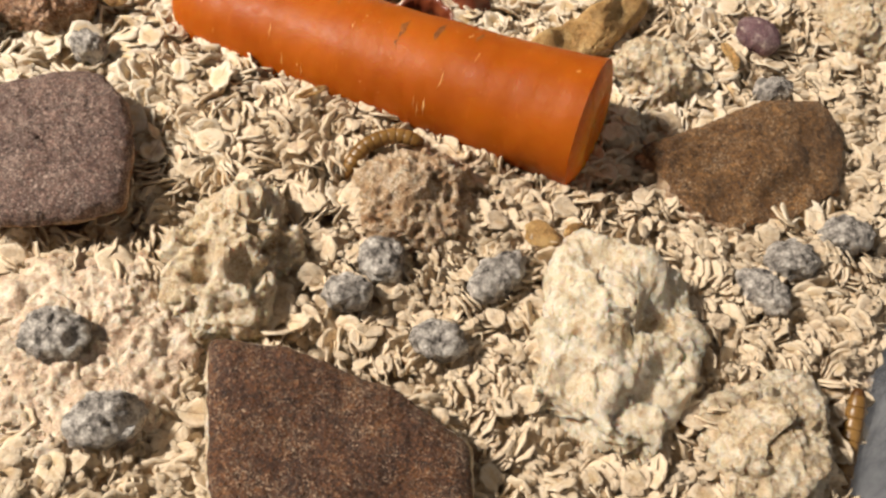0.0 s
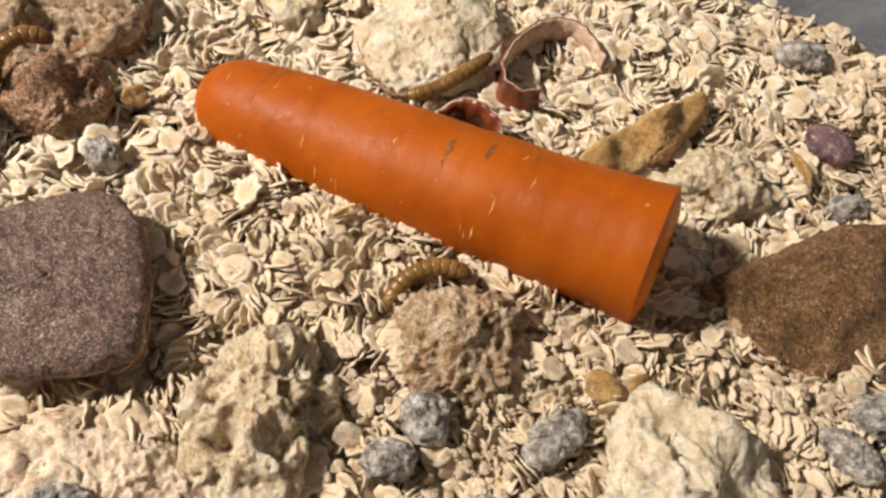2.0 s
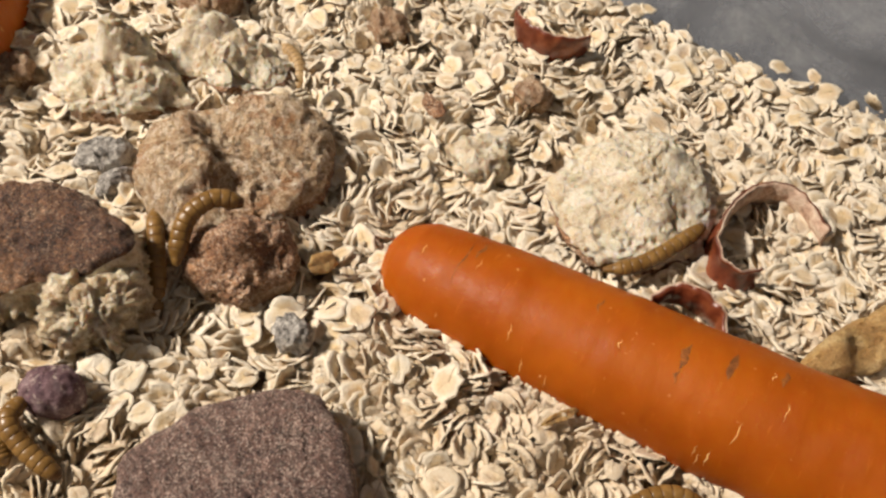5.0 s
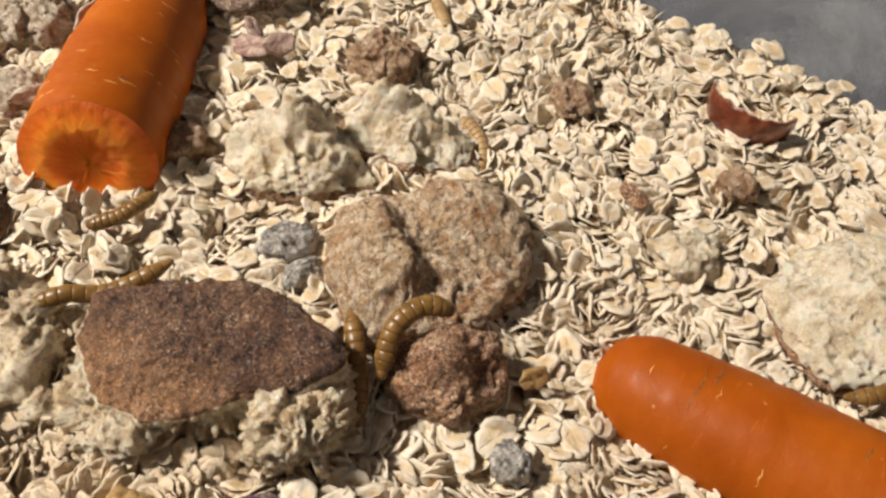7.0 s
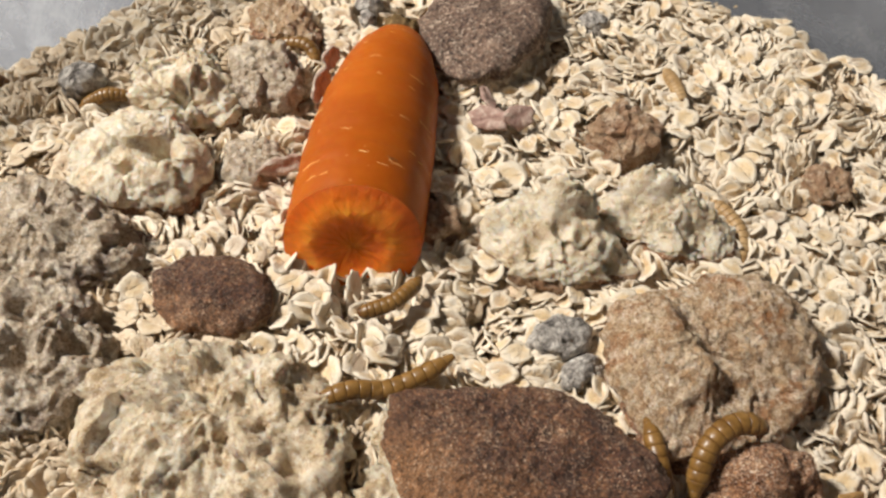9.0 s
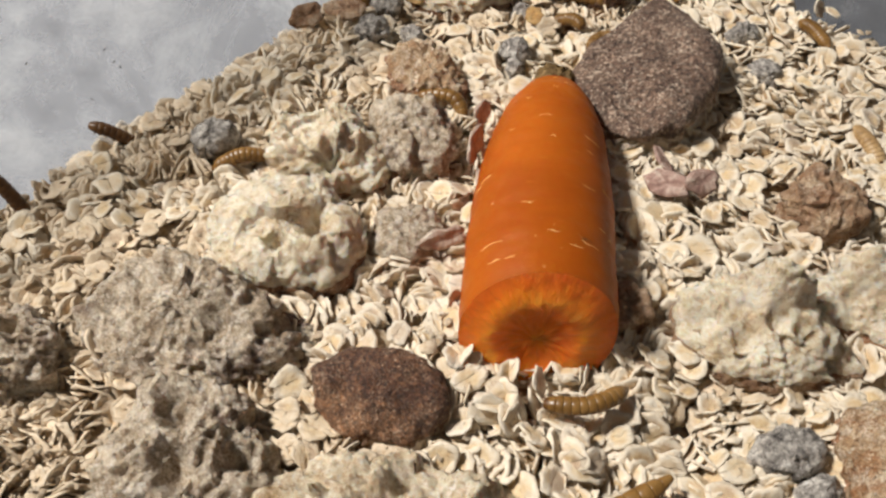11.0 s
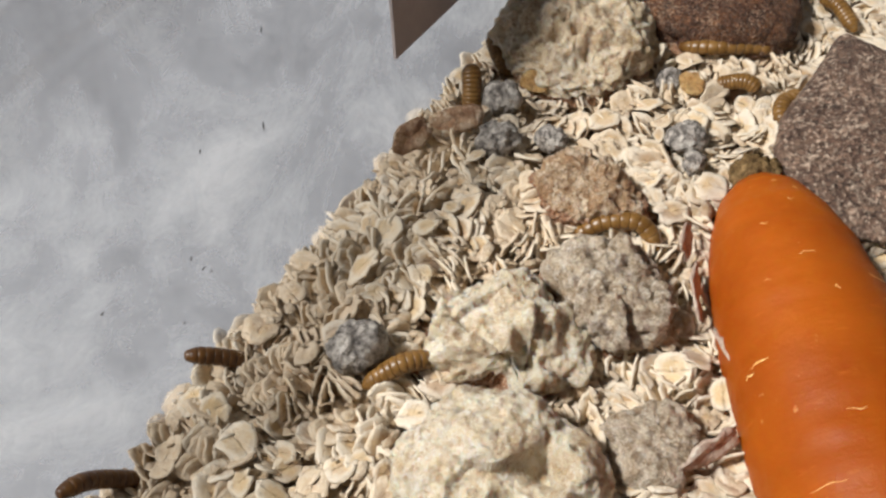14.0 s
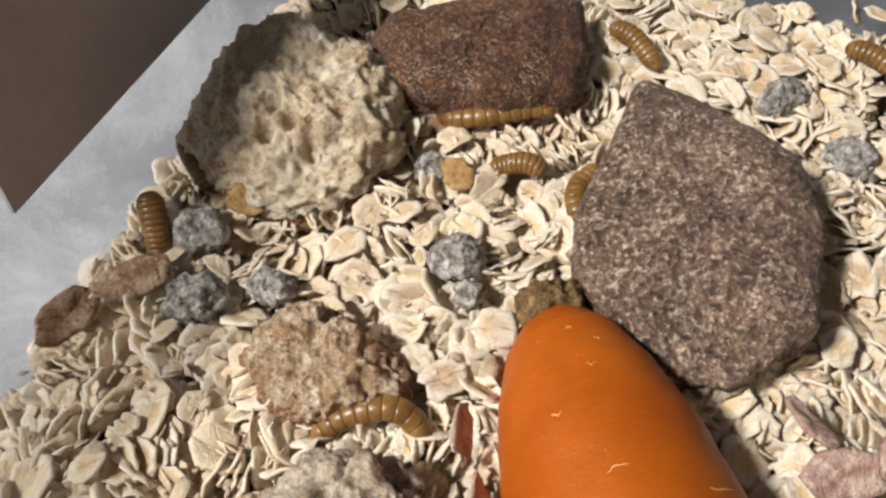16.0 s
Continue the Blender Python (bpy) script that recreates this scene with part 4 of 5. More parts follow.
chunk("bread_crust", [(-60, -64), (-58, -56), (-49, -49), (-39, -47), (-33, -53), (-34, -63), (-46, -70), (-54, -69)], -4, 7, 6, M_CRUMB_TAN,
      "small dark reddish crust piece", "bread crust", M_CRUST, "dark red brown crust", edge=0.9, seed=22, **{**SLAB, "power": 3.0, "heights": ((-56, -62, 2), (-48, -53, 4), (-38, -50, 3), (-36, -60, 1), (-47, -61, 3), (-50, -67, -1))})
chunk("bread_chunk", [(-82, -90), (-78, -82), (-68, -79), (-54, -80), (-44, -87), (-46, -103), (-58, -110), (-74, -106)], -5, 10, 7, M_CRUMB_GREY,
      "pale bread chunk with glassy open holes", "bread", seed=23, **{**BREAD, "level": 6, "breaks": 5, "keep": (0.78, 0.95), "holes": ((-70, -88, 3.4, 5), (-60, -95, 4, 5), (-54, -86, 2.6, 4)), "pores": 1.7, "pore_size": 7.0, "rough": 1.7, "power": 2.6})
chunk("bread_chunk", [(-50, -88), (-45, -76), (-38, -68), (-28, -64), (-18, -58), (-8, -60), (4, -66), (13, -76), (4, -92), (-22, -108), (-42, -104)], -6, 13, 7, M_CRUMB,
      "large torn pale bread slab", "bread", M_CRUST_RED, "brown crust at its foot", under=True, edge=0.9, seed=24, **{**BREAD, "level": 6, "breaks": 5, "keep": (0.78, 0.95), "heights": ((-44, -80, 5), (-36, -72, 7), (-26, -70, 2), (-18, -63, 6), (-8, -64, 4), (2, -70, 6), (-14, -76, 3), (-30, -84, 6), (-4, -84, 5), (-20, -96, 3), (8, -78, 3)), "holes": ((-18, -72, 3.4, 4), (-31, -77, 3, 3), (-2, -75, 3, 4), (-10, -88, 4, 3)), "pores": 1.3, "pore_size": 6.0, "rough": 2.0, "power": 3.0})
chunk("bread_chunk", [(-117, 17), (-114, 27), (-105, 29), (-94, 25), (-91, 19), (-98, 13), (-104, 11), (-112, 12)], -5, 8, 6, M_TOAST,
      "small orange brown toasted bread piece", "bread", M_CRUST_RED, "orange brown toasted face", under=True, edge=0.55, seed=25, **{**BREAD, "breaks": 5, "keep": (0.78, 0.95), "pores": 0.5, "power": 2.4, "level": 6, "heights": ((-112, 22, 4), (-104, 25, 4), (-96, 22, 1), (-104, 18, 1), (-110, 15, 0))})
chunk("bread_chunk", [(-147, 50), (-150, 62), (-147, 76), (-138, 82), (-124, 81), (-113, 74), (-109, 61), (-114, 50), (-119, 44), (-127, 43), (-137, 44)], -4, 14, 8, M_CRUMB,
      "big porous pale bread chunk leaning on the tub wall", "bread", M_CRUST_RED, "brown crust at its foot", under=True, edge=0.93, seed=26, **{**BREAD, "level": 6, "breaks": 5, "keep": (0.78, 0.95), "heights": ((-146, 58, 6), (-145, 70, 9), (-134, 60, 10), (-135, 74, 9), (-124, 58, 8), (-114, 66, 7), (-124, 74, 8), (-120, 49, 1), (-136, 48, 3)), "holes": ((-126, 56, 1.6, 4), (-122, 54, 1.2, 3.5), (-119, 60, 1.2, 3), (-130, 53, 1.4, 4), (-139, 66, 2.4, 2)), "pores": 0.8, "pore_size": 3.6, "rough": 1.2, "power": 3.6})
chunk("bread_crust", [(-125, 80), (-124, 90), (-106, 102), (-88, 106), (-83, 92), (-83, 80), (-94, 73), (-106, 72), (-116, 73)], -4, 10, 8, M_CRUMB_TAN,
      "dark red brown crust with a sandy top", "bread crust", M_CRUST_GLAZED, "dark red brown crust", edge=0.95, seed=27, **{**SLAB, "ragged": 1.6, "power": 3.4, "level": 6})
chunk("rusk_piece", [(34, -77), (48, -72), (57, -84), (50, -98), (36, -94)], -5, 8, 6, M_RUSK,
      "golden rusk piece with smooth sides", "rusk", seed=28, **{**SLAB, "power": 3.0, "level": 6})
chunk("bread_chunk", [(-30, -8), (-22, -2), (-16, -8), (-20, -16), (-28, -14)], -5, 6, 5, M_CRUMB_TAN,
      "small crumbly tan bread bit beside the carrot", "bread", seed=29, **{**BREAD, "pores": 0.36, "level": 4})
chunk("bread_chunk", [(91, 65), (93, 71), (100, 71), (101, 65), (96, 62)], -4, 6, 4, M_CRUMB_TAN,
      "small round tan bread crumb", "bread", seed=30, **{**BREAD, "pores": 0.22, "level": 4})
chunk("bread_chunk", [(41, 65), (43, 72), (51, 72), (53, 66), (47, 63)], -4, 6, 4, M_CRUMB_TAN,
      "small tan bread lump near the back wall", "bread", seed=31, **{**BREAD, "pores": 0.29, "level": 4})
chunk("bread_chunk", [(86, 38), (90, 47), (100, 48), (104, 40), (96, 34)], -6, 5, 4, M_CRUMB_WHITE,
      "flat translucent white bread flake", "bread", seed=32, **{**BREAD, "pores": 0.58, "level": 4})
chunk("bread_chunk", [(206, 36), (212, 52), (226, 54), (232, 42), (222, 32)], -5, 8, 6, M_CRUMB,
      "crumbling clump of pale meal and bread", "bread", seed=33, **{**BREAD, "pores": 0.58, "rough": 1.8})
chunk("bread_chunk", [(252, 92), (262, 106), (280, 104), (284, 90), (268, 84)], -5, 9, 6, M_CRUMB,
      "pale bread lump by the back wall", "bread", seed=34, **BREAD)
chunk("bread_chunk", [(-80, -26), (-72, -16), (-62, -18), (-64, -30), (-74, -34)], -6, 6, 5, M_CRUMB_GREY,
      "dark crumbly bread bit", "bread", seed=35, **{**BREAD, "pores": 0.36, "level": 4})
chunk("bread_chunk", [(160, -56), (166, -50), (172, -54), (170, -60), (163, -61)], -5, 5, 4, M_CRUMB,
      "small powdery bread crumb", "bread", seed=36, **{**BREAD, "pores": 0.22, "level": 4})

# ---- raisins and berries ----


def blob(name, at, size, turn, mat, label, category, seed, group="", power=2.2, rough=0.7, level=4, breaks=5):
    a, b, c = size
    rel = [(a * math.cos(k * math.pi / 4), b * math.sin(k * math.pi / 4)) for k in range(8)]
    v, f, _ = lump_arrays(rel, c, c, power=power, level=level, rough=rough, size=3.2, fine=0.3, seed=seed, breaks=breaks)
    ob = obj(name, lump_mesh(name, v, f), mat)
    ob.matrix_world = pose(at[0] * MM, at[1] * MM, at[2] * MM, 0, 0, turn)
    ct, st = math.cos(math.radians(turn)), math.sin(math.radians(turn))
    FOOTPRINTS.append((np.array(at[:2]), [(x * ct - y * st, x * st + y * ct) for x, y in rel], 0.72, at[2] + c))
    return tagged(ob, label, category, group)


GREY = "shrivelled raisin coated in grey mould"
for k, (x, y, z, a, b, c, turn, label) in enumerate([
    (206, -59, -2, 6.2, 4.4, 4, 15, GREY), (184, -59, -1, 5.6, 4.2, 4, 35, GREY), (210, -39, -2, 8.2, 4.6, 4, 70, "long raisin furred with grey mould"), (186, -48, -2, 6.0, 5.4, 4.5, -30, GREY),
    (140, -96, -0.5, 7.4, 5.4, 4, 20, "raisin half sunk in oat meal, powdered grey"), (160, -105, 0, 7.6, 5.4, 4.5, 40, "dark grey raisin powdered with meal"),
    (268, 1, -3, 6.4, 4.8, 4, 20, GREY), (264, -11, -3, 7.4, 4.0, 4, -25, "dark wrinkled raisin with grey fur"), (278, 15, -3, 6.8, 4.6, 4, 20, GREY), (250, 54, -3, 5.4, 3.8, 3.5, 30, GREY),
    (90, -29, -3, 4.6, 4.2, 4, 0, "small round pale grey mouldy berry"), (20, -16, -3, 7.6, 5.0, 4, 50, GREY), (227, 104, -3, 9.0, 4.6, 4.5, 20, "dark raisin cluster furred grey"),
    (-125, -36, -1, 6.4, 4.8, 5, 60, "large black raisin furred with grey mould"), (-135, 36, -3, 5.2, 4.0, 4, 10, GREY), (-129, 24, -3, 5.2, 4.2, 4, 40, GREY), (-119, 30, -3, 3.8, 3.2, 3.5, 0, "small bluish grey raisin"),
    (-93, 44, -3, 4.6, 3.8, 4, -20, GREY), (-89, 39, -4, 2.8, 2.4, 3, 0, "small black raisin scrap"), (-49, 95, -3, 4.6, 3.2, 3.5, 40, GREY), (-36, 84, -4, 5.4, 4.0, 3.5, 10, "pale grey powdered raisin"),
    (-104, 62, -5, 3.2, 2.6, 3, 10, GREY), (28, -20, -4, 5.2, 3.6, 3.5, 80, GREY)]):
    blob("raisin", (x, y, z), (a, b, c), turn, M_RAISIN, label, "raisin", 50 + k, "mouldy raisins", rough=1.0)
blob("berry", (60, -67, -2), (6.8, 5.6, 5.5), 20, M_BERRY, "round dusky purple dried berry", "berry", 80, rough=0.4, breaks=0)
blob("berry", (241, 71, -1), (7.0, 4.8, 4.5), -20, M_BERRY, "wrinkled purple dried berry", "berry", 81, rough=0.4, breaks=1)


# ---- chestnut skin curls ----
def curl(label, points, low, high, lean, seed, inside_sign=1):
    """A curled shell of glossy skin, lined pale, along points of the plan (mm)."""
    pts = [Vector((x, y, 0)) for x, y in points]
    line = []
    for k in range(len(pts) - 1):
        p0, p1, p2, p3 = pts[max(k - 1, 0)], pts[k], pts[k + 1], pts[min(k + 2, len(pts) - 1)]
        for j in range(10):
            u = j / 10
            line.append(0.5 * ((2 * p1) + (p2 - p0) * u + (2 * p0 - 5 * p1 + 4 * p2 - p3) * u * u + (3 * p1 - p0 - 3 * p2 + p3) * u ** 3))
    line.append(pts[-1])
    whole = tagged(new("chestnut_skin"), label, "peel")
    mid = sum(line, Vector()) / len(line)
    whole.location = mid * MM
    rows = 9

    def sheet(shift):
        v = []
        for i, p in enumerate(line):
            t = (line[min(i + 1, len(line) - 1)] - line[max(i - 1, 0)]).normalized()
            n = Vector((-t.y, t.x, 0))
            end = math.sin(math.pi * min(max(i / (len(line) - 1), 0.06), 0.94)) ** 0.6
            for j in range(rows):
                u = j / (rows - 1)
                z = low + (high - low) * u * (0.55 + 0.45 * end)
                out = lean * math.sin(u * math.pi * 0.8) + 0.5 * noise.noise(Vector((i * 0.21, u * 2, seed)))
                w = 0.8 * noise.noise(Vector((i * 0.3, seed, 4))) * u
                v.append((p - mid + n * (out + shift) + Vector((0, 0, z + w))) * MM)
        f = [(i * rows + j, (i + 1) * rows + j, (i + 1) * rows + j + 1, i * rows + j + 1) for i in range(len(line) - 1) for j in range(rows - 1)]
        return v, f

    for name, shift, mat, text in (("skin", 0.0, M_HUSK, "glossy red brown outer skin"), ("lining", 0.5 * inside_sign, M_HUSK_IN, "pale pinkish fibrous lining")):
        ob = obj(name, pydata(name, *sheet(shift)), mat, whole, text)
        solid = ob.modifiers.new("thickness", "SOLIDIFY")
        solid.thickness, solid.offset = 0.38 * MM, 0.0
    return whole


curl("large curled chestnut skin, glossy outside, pale inside", [(170, 44), (166, 39), (160, 39), (156, 44), (155, 52), (156, 61), (160, 69), (167, 73), (174, 71), (180, 66)][::-1], -5, 4.5, 1.6, 1)
curl("small curl of glossy chestnut skin behind the carrot", [(150, 22), (154, 27), (160, 28), (166, 26), (169, 22)], -4, 6, -2.0, 2, 1)
curl("torn curl of glossy chestnut skin", [(77, 93), (79, 88), (84, 85), (91, 84), (97, 88), (99, 94)], -4, 6, -1.0, 3, 1)


# ---- mealworms ----
def mealworm(label, points, width=2.0, legs=True, group="mealworms", skin=M_WORM):
    """A larva along points (mm): ringed segments, a dark head at the first point, six short legs behind it."""
    pts = [Vector(p) for p in points]
    base = sum(pts, Vector()) / len(pts)
    pts = [p - base for p in pts]
    line = []
    for k in range(len(pts) - 1):
        p0, p1, p2, p3 = pts[max(k - 1, 0)], pts[k], pts[k + 1], pts[min(k + 2, len(pts) - 1)]
        for j in range(24):
            u = j / 24
            line.append(0.5 * ((2 * p1) + (p2 - p0) * u + (2 * p0 - 5 * p1 + 4 * p2 - p3) * u * u + (3 * p1 - p0 - 3 * p2 + p3) * u ** 3))
    line.append(pts[-1])
    dist = np.r_[0, np.cumsum([(b - a).length for a, b in zip(line, line[1:])])]
    arr = np.array([p[:] for p in line])

    def at(s):
        d = s * dist[-1]
        p = Vector([np.interp(d, dist, arr[:, k]) for k in range(3)])
        q = Vector([np.interp(min(d + 0.3, dist[-1]), dist, arr[:, k]) for k in range(3)])
        r = Vector([np.interp(max(d - 0.3, 0), dist, arr[:, k]) for k in range(3)])
        return p, (q - r).normalized()

    def ring(s, r, around=14):
        p, t = at(s)
        a = t.cross(Vector((0, 0, 1)))
        a = a.normalized() if a.length > 1e-3 else Vector((1, 0, 0))
        b = a.cross(t)
        return [(p + (a * math.cos(2 * math.pi * k / around) + b * math.sin(2 * math.pi * k / around) * 0.9) * r) * MM for k in range(around)]

    def taper(s):
        return width * min(1.0, 0.62 + 2.6 * s) * min(1.0, (0.30 + 4.2 * (1 - s)))

    whole = tagged(new("mealworm"), label, "mealworm", group)
    whole.location = base * MM
    count, around = 12, 14
    for k in range(count):
        s0, s1 = 0.05 + 0.95 * k / count, 0.05 + 0.95 * (k + 1) / count
        verts = []
        us = (0.0, 0.06, 0.2, 0.45, 0.70, 0.84, 0.94, 1.0)
        for u in us:
            s = s0 + (s1 - s0) * u
            verts += ring(min(s, 0.999), taper(s) * (0.91 + 0.09 * math.sin(math.pi * min(max(u, 0.0), 1.0)) ** 0.45) * (1 if k < count - 1 or u < 1 else 0.35))
        n = len(us)
        faces = [(i * around + j, i * around + (j + 1) % around, (i + 1) * around + (j + 1) % around, (i + 1) * around + j) for i in range(n - 1) for j in range(around)]
        faces += [tuple(range(around))[::-1], tuple((n - 1) * around + j for j in range(around))]
        me = pydata("segment", verts, faces)
        me.materials.append(skin)
        me.materials.append(M_WORM_DARK)
        for i, p in enumerate(me.polygons):
            p.material_index = 1 if i // around == 6 or i >= (n - 1) * around else 0
        obj("segment", me, [skin], whole)
    verts = []
    for u in (0.0, 0.25, 0.6, 1.0):
        verts += ring(0.052 * u, taper(0.05) * (0.45 + 0.5 * u ** 0.5))
    faces = [(i * around + j, i * around + (j + 1) % around, (i + 1) * around + (j + 1) % around, (i + 1) * around + j) for i in range(3) for j in range(around)]
    faces += [tuple(range(around))[::-1]]
    obj("head", pydata("head", verts, faces), M_WORM_DARK, whole, "dark brown head")
    if legs:
        for k in range(3):
            p, t = at(0.09 + 0.075 * k)
            side = t.cross(Vector((0, 0, 1)))
            side = side.normalized() if side.length > 1e-3 else Vector((1, 0, 0))
            for sign in (-1, 1):
                a = p + side * sign * width * 0.75 + Vector((0, 0, -width * 0.35))
                b = a + side * sign * 0.9 + t * -0.5 + Vector((0, 0, -0.5))
                up = Vector((0, 0, 0.22))
                v = [a + up, a - up, a + t * 0.25, b]
                obj("leg", pydata("leg", [x * MM for x in v], [(0, 1, 3), (1, 2, 3), (2, 0, 3), (0, 2, 1)]), M_WORM_DARK, whole)
    return whole


W = "ochre ringed mealworm "
worm_curl = mealworm(W + "creeping along the curled skin", [(153, 47, 3), (149, 38, 1), (144, 30, -1), (138, 25, -2)])
worm_lump = mealworm(W + "climbing over a bread lump", [(179, -15, 0), (172, -17, 0.5), (167, -23, -1), (166, -31, -5)])
worm_arch = mealworm(W + "arched over the reddish lump", [(64, -13, 7), (59, -17, 9), (57, -24, 7), (60, -32, 1)], 2.3)
worm_gap = mealworm(W + "in the gap beside the crust slab", [(62, -44, -7), (58, -37, -3), (53, -31, 0), (47, -25, 1), (44, -22, 0)], 2.1)
worm_front = mealworm(W + "half buried in flakes", [(74, -78, -3), (66, -78, 0), (60, -76, 2), (58, -70, 0)])
worm_tail = mealworm(W + "mostly hidden under a rusk", [(56, -82, -3), (60, -80, -1), (64, -82, -3)], 1.9)
worm_slab = mealworm(W + "resting against the crust slab corner", [(-9, -63, 0), (-5, -57, 1), (0, -51, -1), (4, -43, 0), (6, -37, 1)], 2.1)
worm_cut = mealworm("pale ochre mealworm before the carrot's cut face", [(-19, -41, -1), (-14, -36, 0), (-12, -31, 0), (-12, -25, -2)], 1.9)
worm_crust = mealworm(W + "along the foot of a dark crust", [(-106, 72, -3), (-98, 73, -1), (-91, 77, -1), (-84, 81, -3)], 2.1)
worm_bed = mealworm(W + "with its head out of the flakes", [(-84, 65, -2), (-88, 65, -1), (-94, 64, -4)], 2.0)
worm_side = mealworm(W + "curled beside the big crust slab", [(-74, 56, -3), (-77, 59, -2), (-78, 64, -2), (-75, 70, -3)], 1.9)
worm_back = mealworm(W + "near the back of the tub", [(-82, 104, -2), (-77, 101, -1), (-71, 96, -3)], 2.0)
worm_far = mealworm(W + "by the back wall", [(-39, 112, -3), (-34, 110, -2), (-27, 106, -3)], 2.0)
worm_under = mealworm(W + "arched between two bread pieces", [(-104, 9, -8), (-99, 14, -3.5), (-92, 17, -2.5), (-86, 15, -6)], 2.0)
worm_stand = mealworm(W + "standing up beside a raisin", [(-144, 37, 3), (-142, 34, 0), (-140, 30, -6)], 2.4)
worm_hidden = mealworm(W + "under the big porous bread", [(-147, 52, 0), (-143, 48, -2), (-138, 46, -6)], 2.0)
worm_raisin = mealworm(W + "between raisin and bread", [(-112, -30, -3), (-116, -35, -1), (-121, -41, -5)], 2.0)
# these two wear the dark band skin all over: backlit silhouette put into colour
worm_left = mealworm(W + "poking out of the oats at the wall", [(-152.5, -54, -1), (-149.3, -51, -3), (-145.5, -47.5, -7), (-142, -44.5, -12)], 1.8, skin=M_WORM_DARK)
worm_wave = mealworm(W + "rearing out of the oats at the wall", [(-152.5, -84, 3), (-150.5, -80.5, 0), (-148, -78, -5), (-145, -76, -11)], 1.8, skin=M_WORM_DARK)
worm_low = mealworm(W + "at the foot of the wall", [(-142, -116, 0), (-141, -121, 0), (-135, -122, -1), (-129, -119, -2), (-124, -113, -4)], 2.2)
worm_right = mealworm(W + "hanging down the side wall", [(288, -25, -2), (290, -34, -6), (291, -45, -9), (291, -54, -12)], 2.0)
worm_pale = mealworm("pale bran coloured mealworm among clean flakes", [(3, 70, -3), (-3, 75, -2), (-9, 80, -4)], 2.1, skin=M_WORM_PALE)
worm_rim = mealworm("pale bran coloured mealworm beside a bread chunk", [(25, 45, -6), (31, 43, -4.6), (37, 39, -4.6), (41, 32, -7)], 2.0, skin=M_WORM_PALE)

# ---- the oats ----
def dusty(x, y):
    """How far crushed meal covers the flakes: 0 clean, 1 buried in meal."""
    front = 1 / (1 + math.exp(-(x - 120) / 18)) * 1 / (1 + math.exp((y - 18) / 14))
    low = 1 / (1 + math.exp((y + 62) / 12))
    left = 0.45 / (1 + math.exp((x + 70) / 15))
    right = 0.6 / (1 + math.exp(-(x - 205) / 10))
    return min(1.0, max(front, low, left, right) * 0.85 + 0.45 * noise.noise(Vector((x / 24, y / 24, 9))))


def bed_mesh():
    xs, ys = np.arange(-153, 294.1, 1.5), np.arange(-233, 127.5, 1.5)
    verts = [(x * MM, y * MM, (bed(x, y) - 6.8 + 6.0 * max(0.0, dusty(x, y) - 0.22) + 1.2 * noise.noise(Vector((x / 3, y / 3, 0))) + 1.5 * noise.noise(Vector((x / 7, y / 7, 4)))) * MM) for y in ys for x in xs]
    nx = len(xs)
    faces = [(j * nx + i, j * nx + i + 1, (j + 1) * nx + i + 1, (j + 1) * nx + i) for j in range(len(ys) - 1) for i in range(nx - 1)]
    return pydata("oat_heap", verts, faces)


heap = tagged(obj("oat_heap", bed_mesh(), M_MEAL), "loose bed of rolled oats and meal filling the tub", "oats", kind="stuff")

def flake_shape(seed, around=14, rings=(0.42, 0.80, 1.0), frayed=1.0):
    """One rolled oat flake, about 2 across: frayed rim with splits, a crease along it, slightly buckled."""
    rng = np.random.default_rng(seed)
    a = np.arange(around) * 2 * math.pi / around + rng.uniform(-0.08, 0.08, around)
    rim = 1 + 0.06 * np.sin(2 * a + rng.uniform(0, 6)) + 0.05 * np.sin(3 * a + rng.uniform(0, 6)) + frayed * rng.uniform(-0.15, 0.10, around)
    for _ in range(int(rng.integers(0, 3))):
        rim[rng.integers(around)] *= rng.uniform(0.70, 0.92)
    wide = rng.uniform(0.66, 0.95)
    bend, twist, cup = rng.uniform(-0.10, 0.14), rng.uniform(-0.13, 0.13), rng.uniform(-0.10, 0.10)
    thick = rng.uniform(0.075, 0.115)
    lift = rng.uniform(-0.09, 0.09, around)
    top = [[0, 0, thick - 0.07]]
    for r in rings:
        x, y = r * rim * np.cos(a), r * rim * wide * np.sin(a)
        z = thick * (1 - 0.5 * r ** 8) - 0.07 * np.exp(-((y / 0.16) ** 2)) * (1 - r ** 4) + lift * r ** 2 + rng.uniform(-0.035, 0.035, around)
        top += np.stack([x, y, z], 1).tolist()
    low = [[0, 0, -thick]] + np.stack([rim * np.cos(a), rim * wide * np.sin(a), -0.5 * thick + lift], 1).tolist()
    v = np.array(top + low)
    v[:, 2] += bend * v[:, 1] ** 2 + twist * v[:, 0] * v[:, 1] + cup * v[:, 0] ** 2
    n, f = len(top), []
    p, q = 1 + (len(rings) - 1) * around, n + 1
    for j in range(around):
        k = (j + 1) % around
        f.append((0, 1 + j, 1 + k))
        for i in range(len(rings) - 1):
            c, d = 1 + i * around, 1 + (i + 1) * around
            f += [(c + j, d + j, d + k), (c + j, d + k, c + k)]
        f += [(p + j, q + j, q + k), (p + j, q + k, p + k), (n, q + k, q + j)]
    return v, np.array(f)


